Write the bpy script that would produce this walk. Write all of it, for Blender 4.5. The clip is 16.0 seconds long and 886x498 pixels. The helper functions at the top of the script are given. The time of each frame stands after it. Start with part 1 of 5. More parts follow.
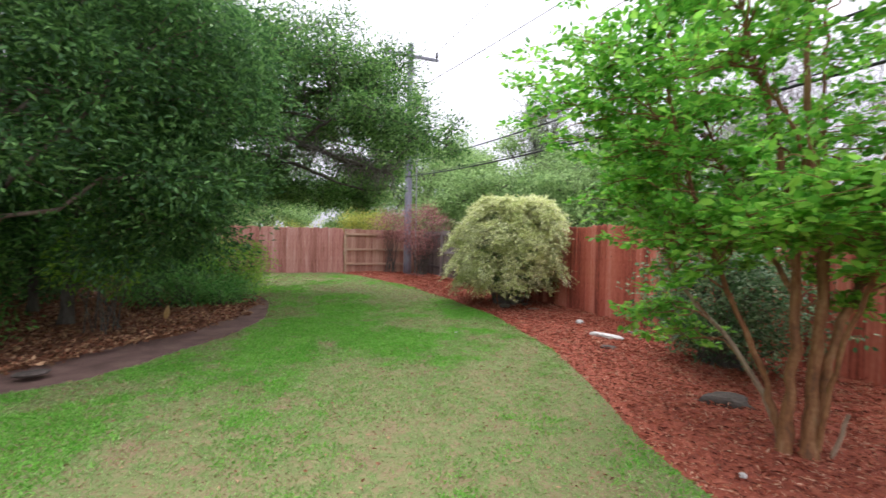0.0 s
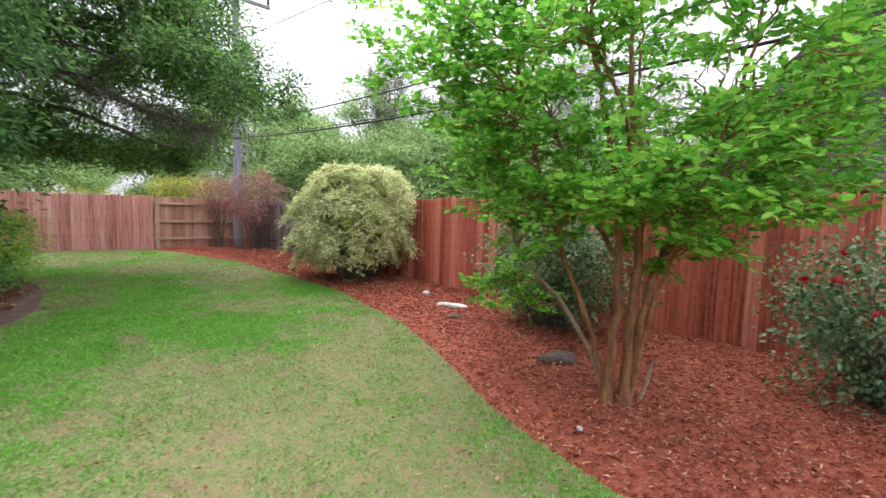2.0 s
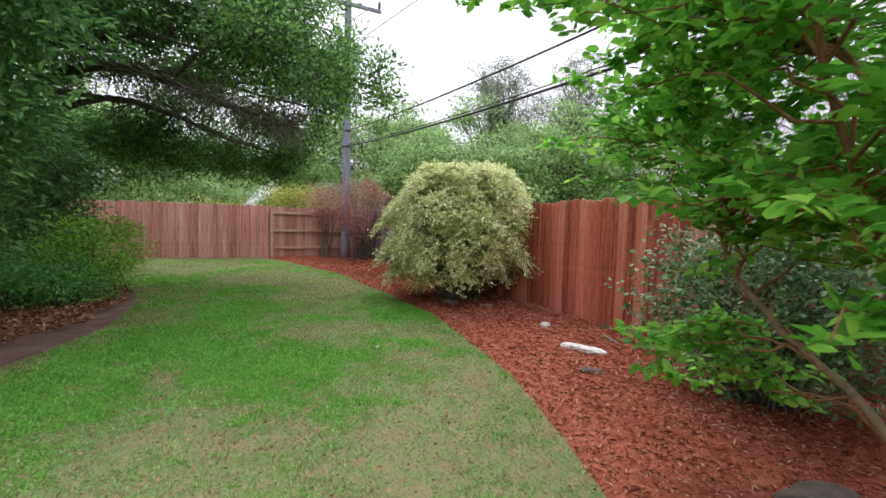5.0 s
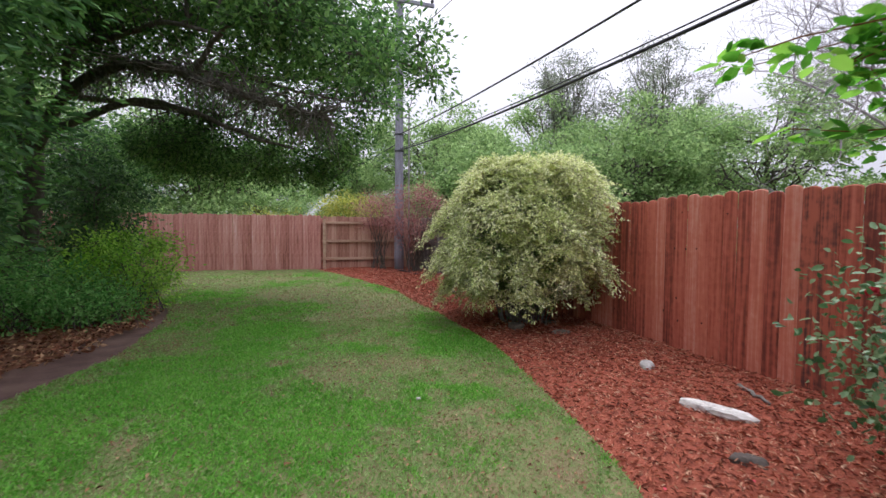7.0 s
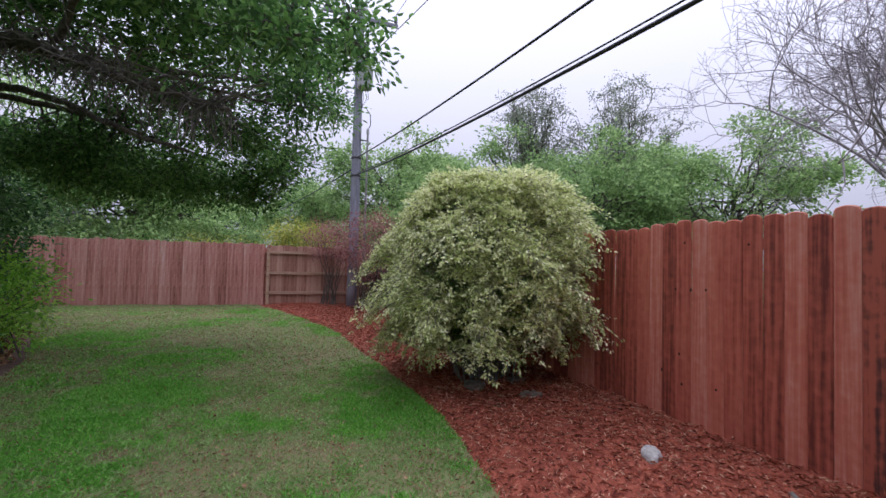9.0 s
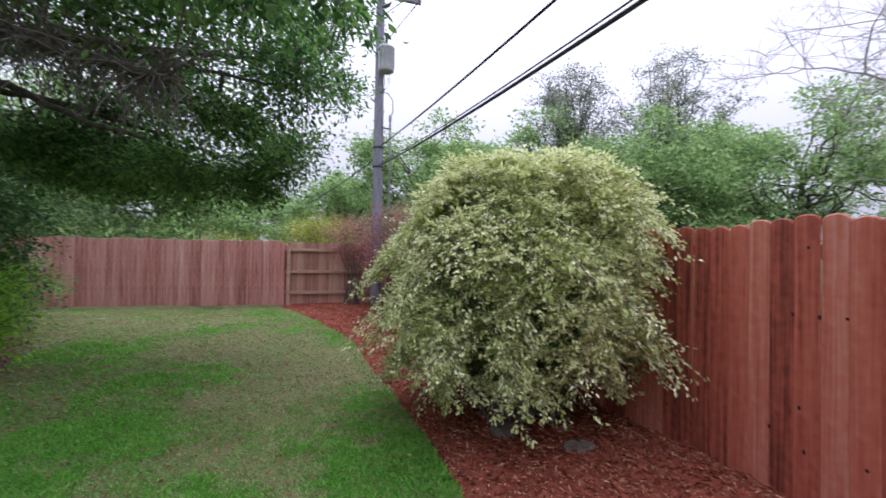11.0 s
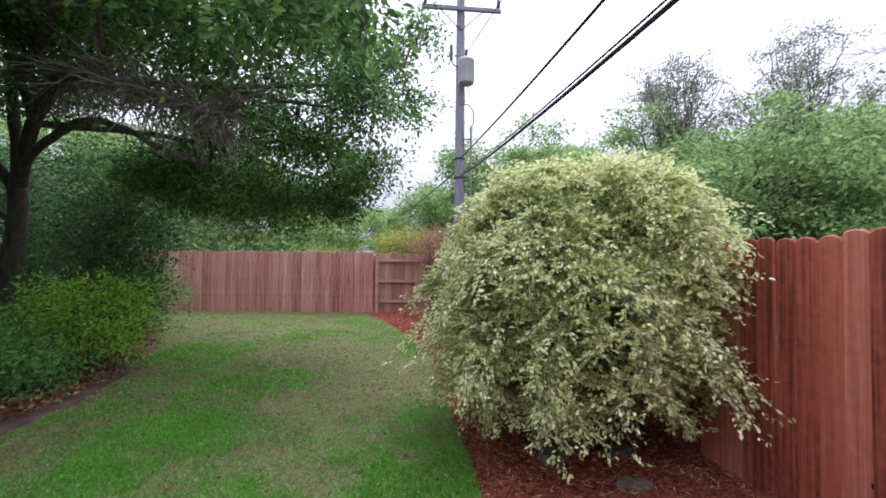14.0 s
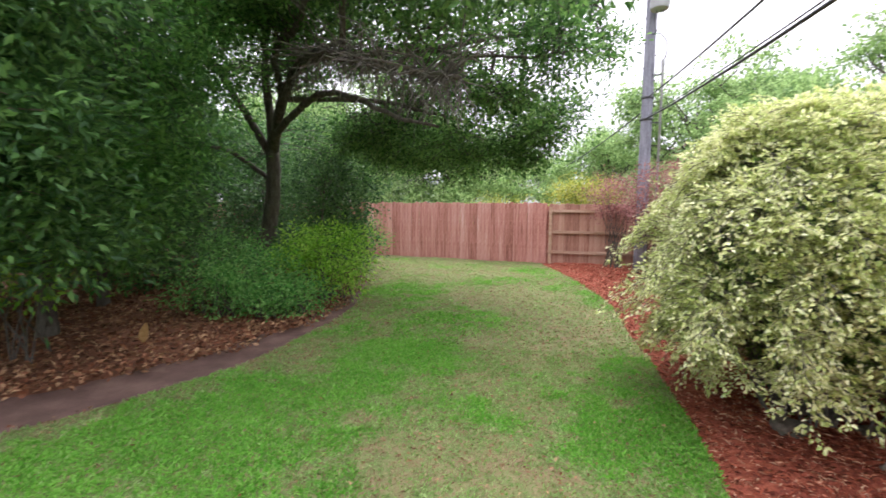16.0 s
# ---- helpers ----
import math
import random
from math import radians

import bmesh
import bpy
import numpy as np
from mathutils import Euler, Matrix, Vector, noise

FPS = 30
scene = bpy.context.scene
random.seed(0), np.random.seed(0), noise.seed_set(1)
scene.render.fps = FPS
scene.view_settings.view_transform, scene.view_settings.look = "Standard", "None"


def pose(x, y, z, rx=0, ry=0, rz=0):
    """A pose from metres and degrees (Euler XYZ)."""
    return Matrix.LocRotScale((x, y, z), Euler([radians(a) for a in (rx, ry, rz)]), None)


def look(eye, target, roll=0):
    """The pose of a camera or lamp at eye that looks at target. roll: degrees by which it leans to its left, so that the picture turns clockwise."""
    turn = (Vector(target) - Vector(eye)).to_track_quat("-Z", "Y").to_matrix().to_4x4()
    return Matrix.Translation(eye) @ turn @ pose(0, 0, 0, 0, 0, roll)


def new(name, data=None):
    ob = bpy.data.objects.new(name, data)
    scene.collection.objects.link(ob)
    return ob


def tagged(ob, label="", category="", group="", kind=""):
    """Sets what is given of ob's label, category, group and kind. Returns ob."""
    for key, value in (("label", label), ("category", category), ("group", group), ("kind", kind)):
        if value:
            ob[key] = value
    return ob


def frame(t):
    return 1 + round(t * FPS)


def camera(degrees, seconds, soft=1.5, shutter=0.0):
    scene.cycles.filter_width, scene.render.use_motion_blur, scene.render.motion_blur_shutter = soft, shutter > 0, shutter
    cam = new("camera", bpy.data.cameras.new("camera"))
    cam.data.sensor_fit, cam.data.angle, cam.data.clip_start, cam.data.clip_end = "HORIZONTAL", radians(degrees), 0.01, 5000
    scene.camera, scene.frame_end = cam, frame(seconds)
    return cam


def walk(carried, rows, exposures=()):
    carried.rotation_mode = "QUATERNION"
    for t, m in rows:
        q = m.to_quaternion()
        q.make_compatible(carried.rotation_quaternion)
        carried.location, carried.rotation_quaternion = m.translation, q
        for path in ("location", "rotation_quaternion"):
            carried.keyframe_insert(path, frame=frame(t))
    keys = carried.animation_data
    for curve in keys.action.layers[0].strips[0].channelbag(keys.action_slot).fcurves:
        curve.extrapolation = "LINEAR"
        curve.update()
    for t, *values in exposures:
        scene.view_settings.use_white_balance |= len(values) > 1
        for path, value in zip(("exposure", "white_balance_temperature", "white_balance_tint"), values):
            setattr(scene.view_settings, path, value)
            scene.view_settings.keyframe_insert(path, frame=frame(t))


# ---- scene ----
cam = camera(90.5, 16.0, 1.5, 0.35)
PATH = [
    (0, (-0.766, -0.305, 1.506), (-0.024, 1.552, 1.457), 1.1),
    (0.5, (-0.799, -0.179, 1.502), (-0.232, 1.737, 1.423), 1.3),
    (1, (-0.796, -0.074, 1.527), (0.256, 1.626, 1.46), 1.5),
    (1.5, (-0.782, -0.034, 1.513), (0.357, 1.608, 1.409), 1.6),
    (2, (-0.657, 0.009, 1.506), (0.681, 1.486, 1.344), 1.5),
    (2.5, (-0.413, 0.117, 1.497), (0.961, 1.562, 1.339), 2.4),
    (3, (-0.308, 0.378, 1.486), (1.003, 1.884, 1.37), 2.3),
    (3.5, (-0.215, 0.693, 1.536), (1.003, 2.273, 1.399), 0.3),
    (4, (0.044, 0.936, 1.517), (0.967, 2.705, 1.372), 2.9),
    (6.5, (0.771, 2.281, 1.354), (1.717, 4.041, 1.258), -0.5),
    (7, (0.986, 2.602, 1.425), (1.661, 4.483, 1.332), 0.4),
    (7.5, (1.185, 2.962, 1.43), (2.087, 4.747, 1.374), -0.1),
    (8, (1.322, 3.251, 1.433), (2.395, 4.938, 1.389), -1.3),
    (8.5, (1.538, 3.472, 1.367), (2.378, 5.286, 1.438), 1.8),
    (10.8, (2.219, 4.593, 1.552), (2.962, 6.45, 1.575), 1.2),
    (11, (2.285, 4.637, 1.558), (2.941, 6.527, 1.579), 0.9),
    (11.5, (2.49, 4.632, 1.616), (2.945, 6.564, 1.862), 1.1),
    (12, (2.593, 4.623, 1.634), (2.982, 6.555, 1.97), 0.9),
    (12.5, (2.662, 4.623, 1.618), (3.001, 6.562, 1.969), 0.8),
    (13, (2.697, 4.596, 1.571), (2.98, 6.545, 1.923), 0.5),
    (13.5, (2.662, 4.561, 1.538), (2.932, 6.534, 1.733), 0.4),
    (14, (2.764, 4.588, 1.63), (2.983, 6.576, 1.68), 0.5),
    (14.5, (2.769, 4.605, 1.58), (2.825, 6.603, 1.526), 0.6),
    (15, (2.659, 4.565, 1.605), (2.558, 6.557, 1.455), 1.0),
    (15.5, (2.466, 4.507, 1.638), (2.192, 6.482, 1.492), 0.8),
    (16, (2.31, 4.403, 1.63), (1.828, 6.336, 1.449), 0.5),
]
walk(cam, [(t, look(eye, target, roll)) for t, eye, target, roll in PATH],
     [(0.0, 0.85, 6350, 10), (1.0, 0.85, 6350, 10), (2.0, 1.02, 6400, 10), (3.0, 0.98, 6400, 9), (4.0, 0.88, 6400, 8), (6.5, 0.48, 6300, 10), (7.0, 0.5, 6200, 12), (8.0, 0.15, 5800, 17), (8.5, 0.1, 5800, 17), (11.0, 0.4, 5850, 16), (12.5, 0.0, 5550, 19), (13.0, 0.12, 5650, 17), (13.5, 0.3, 5750, 16), (14.0, 0.6, 5900, 15), (15.0, 1.05, 6200, 15),
      (16.0, 1.25, 6450, 12)])

# ---- light ----
world = bpy.data.worlds.new("overcast")
scene.world = world
world.use_nodes = True
wt = world.node_tree
wt.nodes.clear()
w_out = wt.nodes.new("ShaderNodeOutputWorld")
w_bg = wt.nodes.new("ShaderNodeBackground")
w_sky = wt.nodes.new("ShaderNodeTexSky")
w_sky.sky_type = "NISHITA"
w_sky.sun_disc = False
w_sky.sun_elevation = radians(58)
w_sky.sun_rotation = radians(200)
w_sky.dust_density = 6.0
w_hsv = wt.nodes.new("ShaderNodeHueSaturation")
w_hsv.inputs["Saturation"].default_value = 0.16
w_mix = wt.nodes.new("ShaderNodeMix")
w_mix.data_type = "RGBA"
w_mix.inputs["Factor"].default_value = 0.9
# overcast dome: three times as bright overhead as at the horizon
w_co = wt.nodes.new("ShaderNodeTexCoord")
w_sep = wt.nodes.new("ShaderNodeSeparateXYZ")
w_ramp = wt.nodes.new("ShaderNodeMapRange")
w_ramp.inputs["From Min"].default_value, w_ramp.inputs["From Max"].default_value = 0.0, 1.0
w_ramp.inputs["To Min"].default_value, w_ramp.inputs["To Max"].default_value = 0.40, 1.62
w_dome = wt.nodes.new("ShaderNodeVectorMath")
w_dome.operation = "SCALE"
w_dome.inputs[0].default_value = (9.4, 9.2, 10.3)
wt.links.new(w_co.outputs["Generated"], w_sep.inputs["Vector"])
wt.links.new(w_sep.outputs["Z"], w_ramp.inputs["Value"])
wt.links.new(w_ramp.outputs["Result"], w_dome.inputs["Scale"])
wt.links.new(w_dome.outputs["Vector"], w_mix.inputs["B"])
wt.links.new(w_sky.outputs["Color"], w_hsv.inputs["Color"])
wt.links.new(w_hsv.outputs["Color"], w_mix.inputs["A"])
wt.links.new(w_mix.outputs["Result"], w_bg.inputs["Color"])
wt.links.new(w_bg.outputs["Background"], w_out.inputs["Surface"])
w_bg.inputs["Strength"].default_value = 0.115

sun_data = bpy.data.lights.new("sun", "SUN")
sun_data.energy = 1.5
sun_data.angle = radians(40)
sun_data.color = (1.0, 0.97, 0.93)
sun = new("sun", sun_data)
sun.matrix_world = pose(0, 0, 20, 32, 0, 160)


# ---- materials ----
def mat(name, stops, scale=(6, 6, 6), detail=6.0, rough=0.85, bump=0.3, fine=60.0, island=0.0, objrand=0.0,
        translucent=0.0, spec=0.3, metal=0.0, coords="Object", patch=None, patch_scale=0.7, patch_pos=(0.45, 0.6), dist=0.01):
    """A surface from a noise ramp, with fine grain, relief, and per-piece variation."""
    m = bpy.data.materials.new(name)
    m.use_nodes = True
    t = m.node_tree
    t.nodes.clear()
    N, L = t.nodes.new, t.links.new
    out = N("ShaderNodeOutputMaterial")
    bs = N("ShaderNodeBsdfPrincipled")
    bs.inputs["Roughness"].default_value = rough
    bs.inputs["Specular IOR Level"].default_value = spec
    bs.inputs["Metallic"].default_value = metal
    tc = N("ShaderNodeTexCoord")
    mp = N("ShaderNodeMapping")
    mp.inputs["Scale"].default_value = scale
    L(tc.outputs[coords], mp.inputs["Vector"])
    n1 = N("ShaderNodeTexNoise")
    n1.inputs["Scale"].default_value = 1.0
    n1.inputs["Detail"].default_value = detail
    n1.inputs["Roughness"].default_value = 0.62
    vec = mp.outputs["Vector"]
    if objrand:
        oi = N("ShaderNodeObjectInfo")
        ad = N("ShaderNodeVectorMath")
        ad.operation = "MULTIPLY_ADD"
        L(oi.outputs["Random"], ad.inputs[0])
        ad.inputs[1].default_value = (37.0, 53.0, 71.0)
        L(vec, ad.inputs[2])
        vec = ad.outputs["Vector"]
    L(vec, n1.inputs["Vector"])
    n2 = N("ShaderNodeTexNoise")
    n2.inputs["Scale"].default_value = fine
    n2.inputs["Detail"].default_value = 3.0
    L(tc.outputs[coords], n2.inputs["Vector"])
    fac = n1.outputs["Fac"]

    def add(a, b, k):
        q = N("ShaderNodeMath")
        q.operation = "MULTIPLY_ADD"
        L(b, q.inputs[0])
        q.inputs[1].default_value = k
        L(a, q.inputs[2])
        s = N("ShaderNodeMath")
        s.operation = "SUBTRACT"
        L(q.outputs[0], s.inputs[0])
        s.inputs[1].default_value = k * 0.5
        return s.outputs[0]
    fac = add(fac, n2.outputs["Fac"], 0.35)
    if island:
        ge = N("ShaderNodeNewGeometry")
        fac = add(fac, ge.outputs["Random Per Island"], island)
    if objrand:
        fac = add(fac, oi.outputs["Random"], objrand)
    rp = N("ShaderNodeValToRGB")
    el = rp.color_ramp.elements
    while len(el) < len(stops):
        el.new(0.5)
    for e, (p, c) in zip(el, stops):
        e.position, e.color = p, (*c, 1)
    L(fac, rp.inputs["Fac"])
    col = rp.outputs["Color"]
    if patch:
        n3 = N("ShaderNodeTexNoise")
        n3.inputs["Scale"].default_value = patch_scale
        n3.inputs["Detail"].default_value = 5.0
        L(tc.outputs[coords], n3.inputs["Vector"])
        mr = N("ShaderNodeMapRange")
        mr.inputs["From Min"].default_value, mr.inputs["From Max"].default_value = patch_pos
        L(n3.outputs["Fac"], mr.inputs["Value"])
        mx = N("ShaderNodeMix")
        mx.data_type = "RGBA"
        L(mr.outputs["Result"], mx.inputs["Factor"])
        L(col, mx.inputs["A"])
        mx.inputs["B"].default_value = (*patch, 1)
        col = mx.outputs["Result"]
    L(col, bs.inputs["Base Color"])
    if bump:
        bp = N("ShaderNodeBump")
        bp.inputs["Strength"].default_value = bump
        bp.inputs["Distance"].default_value = dist
        L(fac, bp.inputs["Height"])
        L(bp.outputs["Normal"], bs.inputs["Normal"])
    if translucent:
        tr = N("ShaderNodeBsdfTranslucent")
        L(col, tr.inputs["Color"])
        ms = N("ShaderNodeMixShader")
        ms.inputs["Fac"].default_value = translucent
        L(bs.outputs["BSDF"], ms.inputs[1])
        L(tr.outputs["BSDF"], ms.inputs[2])
        L(ms.outputs["Shader"], out.inputs["Surface"])
    else:
        L(bs.outputs["BSDF"], out.inputs["Surface"])
    return m


def leaf_mat(name, dark, mid, light, translucent=0.35, rough=0.5):
    return mat(name, [(0.15, dark), (0.5, mid), (0.85, light)], scale=(1.5, 1.5, 1.5), detail=3, rough=rough, bump=0,
               island=0.9, translucent=translucent, spec=0.4)


M_LAWN = mat("lawn_soil", [(0.25, (0.08, 0.12, 0.035)), (0.45, (0.14, 0.17, 0.06)), (0.58, (0.19, 0.17, 0.08)), (0.75, (0.22, 0.14, 0.08))],
             scale=(9, 9, 9), detail=9, rough=0.95, bump=0.8, fine=60, patch=(0.20, 0.135, 0.08), patch_scale=2.6, patch_pos=(0.52, 0.74), dist=0.03)
M_BLADE = leaf_mat("grass_blade", (0.19, 0.34, 0.085), (0.27, 0.44, 0.13), (0.36, 0.52, 0.19), 0.4, 0.6)
M_LUSH = leaf_mat("lush_grass_blade", (0.11, 0.34, 0.032), (0.17, 0.46, 0.05), (0.26, 0.55, 0.09), 0.4, 0.6)
M_STRAW = leaf_mat("dry_grass", (0.22, 0.14, 0.075), (0.30, 0.20, 0.11), (0.40, 0.31, 0.18), 0.25, 0.8)
M_MULCH = mat("red_mulch", [(0.25, (0.11, 0.026, 0.016)), (0.5, (0.29, 0.072, 0.042)), (0.75, (0.42, 0.14, 0.085))], scale=(18, 18, 18), detail=8,
              rough=0.95, bump=1.0, fine=70, dist=0.03)
M_CHIP = mat("mulch_chip", [(0.1, (0.12, 0.028, 0.016)), (0.45, (0.32, 0.078, 0.042)), (0.75, (0.46, 0.145, 0.082)), (0.97, (0.60, 0.37, 0.25))], scale=(4, 4, 4),
             rough=0.9, bump=0.2, island=1.1)
M_DIRT = mat("bare_dirt", [(0.25, (0.08, 0.048, 0.04)), (0.55, (0.15, 0.09, 0.075)), (0.8, (0.23, 0.15, 0.12))], scale=(3, 3, 3), detail=9, rough=0.95,
             bump=0.6, fine=90, dist=0.02)
M_LITTER = mat("leaf_litter", [(0.25, (0.07, 0.035, 0.02)), (0.5, (0.18, 0.075, 0.04)), (0.75, (0.28, 0.14, 0.08))], scale=(9, 9, 9), detail=9, rough=0.95,
               bump=1.0, fine=50, dist=0.03)
M_DEADLEAF = mat("dead_leaf", [(0.1, (0.10, 0.04, 0.02)), (0.5, (0.26, 0.10, 0.05)), (0.9, (0.45, 0.28, 0.16))], scale=(3, 3, 3), rough=0.8, bump=0.1, island=1.1)
M_GROUND = mat("rough_ground", [(0.3, (0.06, 0.10, 0.035)), (0.6, (0.13, 0.14, 0.06)), (0.8, (0.16, 0.11, 0.06))], scale=(0.5, 0.5, 0.5), detail=10, rough=0.95, bump=0.4, fine=12)
M_RED = mat("red_stained_board", [(0.2, (0.15, 0.034, 0.023)), (0.42, (0.41, 0.10, 0.062)), (0.62, (0.52, 0.155, 0.10)), (0.85, (0.61, 0.28, 0.21))],
            scale=(34, 34, 0.9), detail=7, rough=0.7, bump=0.45, fine=14, objrand=0.42, spec=0.35)
M_PINK = mat("weathered_red_board", [(0.2, (0.19, 0.07, 0.05)), (0.45, (0.46, 0.20, 0.165)), (0.65, (0.58, 0.31, 0.265)), (0.85, (0.66, 0.48, 0.43))],
             scale=(18, 18, 0.9), detail=7, rough=0.8, bump=0.35, fine=14, objrand=0.22)
M_TAN = mat("tan_board", [(0.2, (0.24, 0.11, 0.08)), (0.5, (0.42, 0.23, 0.17)), (0.8, (0.52, 0.34, 0.26))], scale=(18, 18, 0.9), detail=7, rough=0.8, bump=0.35,
            fine=14, objrand=0.4)
M_RAIL = mat("pale_rail", [(0.2, (0.28, 0.17, 0.11)), (0.5, (0.45, 0.30, 0.21)), (0.8, (0.55, 0.42, 0.32))], scale=(1.2, 16, 16), detail=7, rough=0.8, bump=0.3, fine=14)
M_GREY = mat("grey_weathered_board", [(0.2, (0.09, 0.075, 0.075)), (0.5, (0.19, 0.16, 0.155)), (0.8, (0.28, 0.245, 0.235))], scale=(18, 18, 0.9), detail=7, rough=0.85,
             bump=0.4, fine=14, objrand=0.5)
M_STAIN = mat("dark_stain_board", [(0.30, (0.05, 0.025, 0.025)), (0.40, (0.16, 0.05, 0.037)), (0.50, (0.40, 0.105, 0.065))], scale=(16, 16, 0.5), detail=5, rough=0.7,
              bump=0.35, fine=14, objrand=0.1)
M_KNOT = mat("wood_knot", [(0.3, (0.025, 0.012, 0.010)), (0.7, (0.07, 0.025, 0.018))], scale=(60, 60, 60), rough=0.8)
M_BARK = mat("oak_bark", [(0.25, (0.05, 0.042, 0.035)), (0.5, (0.115, 0.10, 0.085)), (0.8, (0.20, 0.19, 0.165))], scale=(14, 14, 4), detail=8, rough=0.95, bump=1.0, fine=40, dist=0.03)
M_CEDARBARK = mat("cedar_bark", [(0.25, (0.10, 0.07, 0.06)), (0.5, (0.20, 0.145, 0.125)), (0.8, (0.31, 0.24, 0.21))], scale=(25, 25, 2.5), detail=8, rough=0.95, bump=1.0, fine=30, dist=0.02)
M_CRAPE = mat("crape_bark", [(0.28, (0.075, 0.035, 0.018)), (0.48, (0.20, 0.09, 0.038)), (0.62, (0.27, 0.14, 0.065)), (0.8, (0.36, 0.24, 0.15))], scale=(14, 14, 3), detail=7, rough=0.65, bump=0.5, fine=30)
M_PALEBARK = mat("pale_smooth_bark", [(0.28, (0.13, 0.085, 0.055)), (0.5, (0.27, 0.19, 0.125)), (0.8, (0.40, 0.31, 0.22))], scale=(14, 14, 3), detail=7, rough=0.65, bump=0.4, fine=30)
M_BARE = mat("pale_bare_twig", [(0.3, (0.19, 0.165, 0.175)), (0.7, (0.36, 0.33, 0.34))], scale=(12, 12, 12), rough=0.9)
M_TWIG = mat("grey_twig", [(0.3, (0.10, 0.085, 0.075)), (0.7, (0.24, 0.22, 0.20))], scale=(12, 12, 12), rough=0.9)
M_OAK = leaf_mat("oak_leaf", (0.045, 0.11, 0.03), (0.10, 0.23, 0.057), (0.22, 0.40, 0.105), 0.5)
M_CEDAR = leaf_mat("cedar_spray", (0.04, 0.105, 0.035), (0.085, 0.205, 0.06), (0.17, 0.34, 0.095), 0.45, 0.6)
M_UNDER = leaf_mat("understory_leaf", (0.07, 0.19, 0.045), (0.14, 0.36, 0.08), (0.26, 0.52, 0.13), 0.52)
# Darker copy of the understory leaf, with the canopy's shade in its colour.
M_SHADE = leaf_mat("shade_toned_leaf", (0.03, 0.08, 0.03), (0.065, 0.16, 0.045), (0.13, 0.27, 0.075), 0.35)
M_BRIGHT = leaf_mat("bright_shrub_leaf", (0.17, 0.40, 0.04), (0.32, 0.62, 0.07), (0.48, 0.74, 0.13), 0.55)
M_GLOSSY = leaf_mat("glossy_shrub_leaf", (0.09, 0.28, 0.06), (0.19, 0.48, 0.11), (0.34, 0.62, 0.2), 0.5, 0.4)
M_CRAPELEAF = leaf_mat("crape_leaf", (0.085, 0.28, 0.03), (0.17, 0.48, 0.055), (0.34, 0.65, 0.1), 0.6, 0.45)
M_ROSELEAF = leaf_mat("rose_leaf", (0.045, 0.11, 0.04), (0.11, 0.22, 0.085), (0.28, 0.40, 0.22), 0.35, 0.35)
M_PETAL = leaf_mat("rose_petal", (0.35, 0.008, 0.02), (0.60, 0.02, 0.05), (0.75, 0.08, 0.12), 0.2)
M_CREAM = leaf_mat("variegated_leaf", (0.46, 0.55, 0.18), (0.76, 0.8, 0.38), (0.93, 0.93, 0.62), 0.45, 0.5)
# Inner leaves of the shrub: the crown's own shade goes into this darker green.
M_INNER = leaf_mat("inner_shade_green_leaf", (0.10, 0.19, 0.05), (0.2, 0.34, 0.09), (0.36, 0.5, 0.17), 0.4, 0.5)
M_PURPLE = leaf_mat("purple_leaf", (0.2, 0.07, 0.07), (0.36, 0.16, 0.15), (0.48, 0.26, 0.23), 0.5)
M_YELLOW = leaf_mat("yellow_green_leaf", (0.2, 0.27, 0.04), (0.4, 0.44, 0.07), (0.56, 0.55, 0.13), 0.35)
# Distant foliage: haze is put into these pale grey-green leaf colours.
M_FARLEAF = leaf_mat("hazed_elm_leaf", (0.16, 0.27, 0.10), (0.29, 0.44, 0.16), (0.44, 0.6, 0.25), 0.5, 0.7)
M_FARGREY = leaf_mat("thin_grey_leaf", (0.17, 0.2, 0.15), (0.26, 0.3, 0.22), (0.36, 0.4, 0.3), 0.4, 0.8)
M_POLE = mat("creosote_pole", [(0.25, (0.13, 0.13, 0.155)), (0.5, (0.24, 0.24, 0.285)), (0.8, (0.36, 0.36, 0.41))], scale=(20, 20, 1.5), detail=7, rough=0.85, bump=0.4, fine=20)
M_TANK = mat("painted_steel", [(0.3, (0.46, 0.47, 0.50)), (0.7, (0.60, 0.61, 0.64))], scale=(3, 3, 3), rough=0.45, bump=0.05)
M_STEEL = mat("dark_steel", [(0.3, (0.06, 0.06, 0.065)), (0.7, (0.12, 0.12, 0.125))], scale=(10, 10, 10), rough=0.5, metal=0.5)
M_WIRE = mat("black_cable", [(0.3, (0.015, 0.015, 0.02)), (0.7, (0.04, 0.04, 0.05))], scale=(10, 10, 10), rough=0.5)
M_CONDUIT = mat("grey_conduit", [(0.3, (0.34, 0.34, 0.35)), (0.7, (0.48, 0.48, 0.49))], scale=(6, 6, 6), rough=0.6)
M_LIME = mat("white_limestone", [(0.3, (0.30, 0.27, 0.25)), (0.5, (0.54, 0.51, 0.48)), (0.75, (0.70, 0.67, 0.64))], scale=(14, 14, 14), rough=0.9, bump=0.8)
M_PALEROCK = mat("pale_rock", [(0.25, (0.2, 0.19, 0.18)), (0.6, (0.42, 0.40, 0.38)), (0.85, (0.6, 0.58, 0.55))], scale=(20, 20, 20), rough=0.9, bump=0.6)
M_MOSSROCK = mat("brown_grey_rock", [(0.25, (0.09, 0.075, 0.06)), (0.6, (0.19, 0.165, 0.135)), (0.85, (0.30, 0.27, 0.23))], scale=(14, 14, 14), rough=0.95, bump=0.6)
M_DARKROCK = mat("dark_rock", [(0.25, (0.045, 0.035, 0.03)), (0.6, (0.10, 0.08, 0.07)), (0.85, (0.18, 0.15, 0.13))], scale=(14, 14, 14), rough=0.85, bump=0.6)
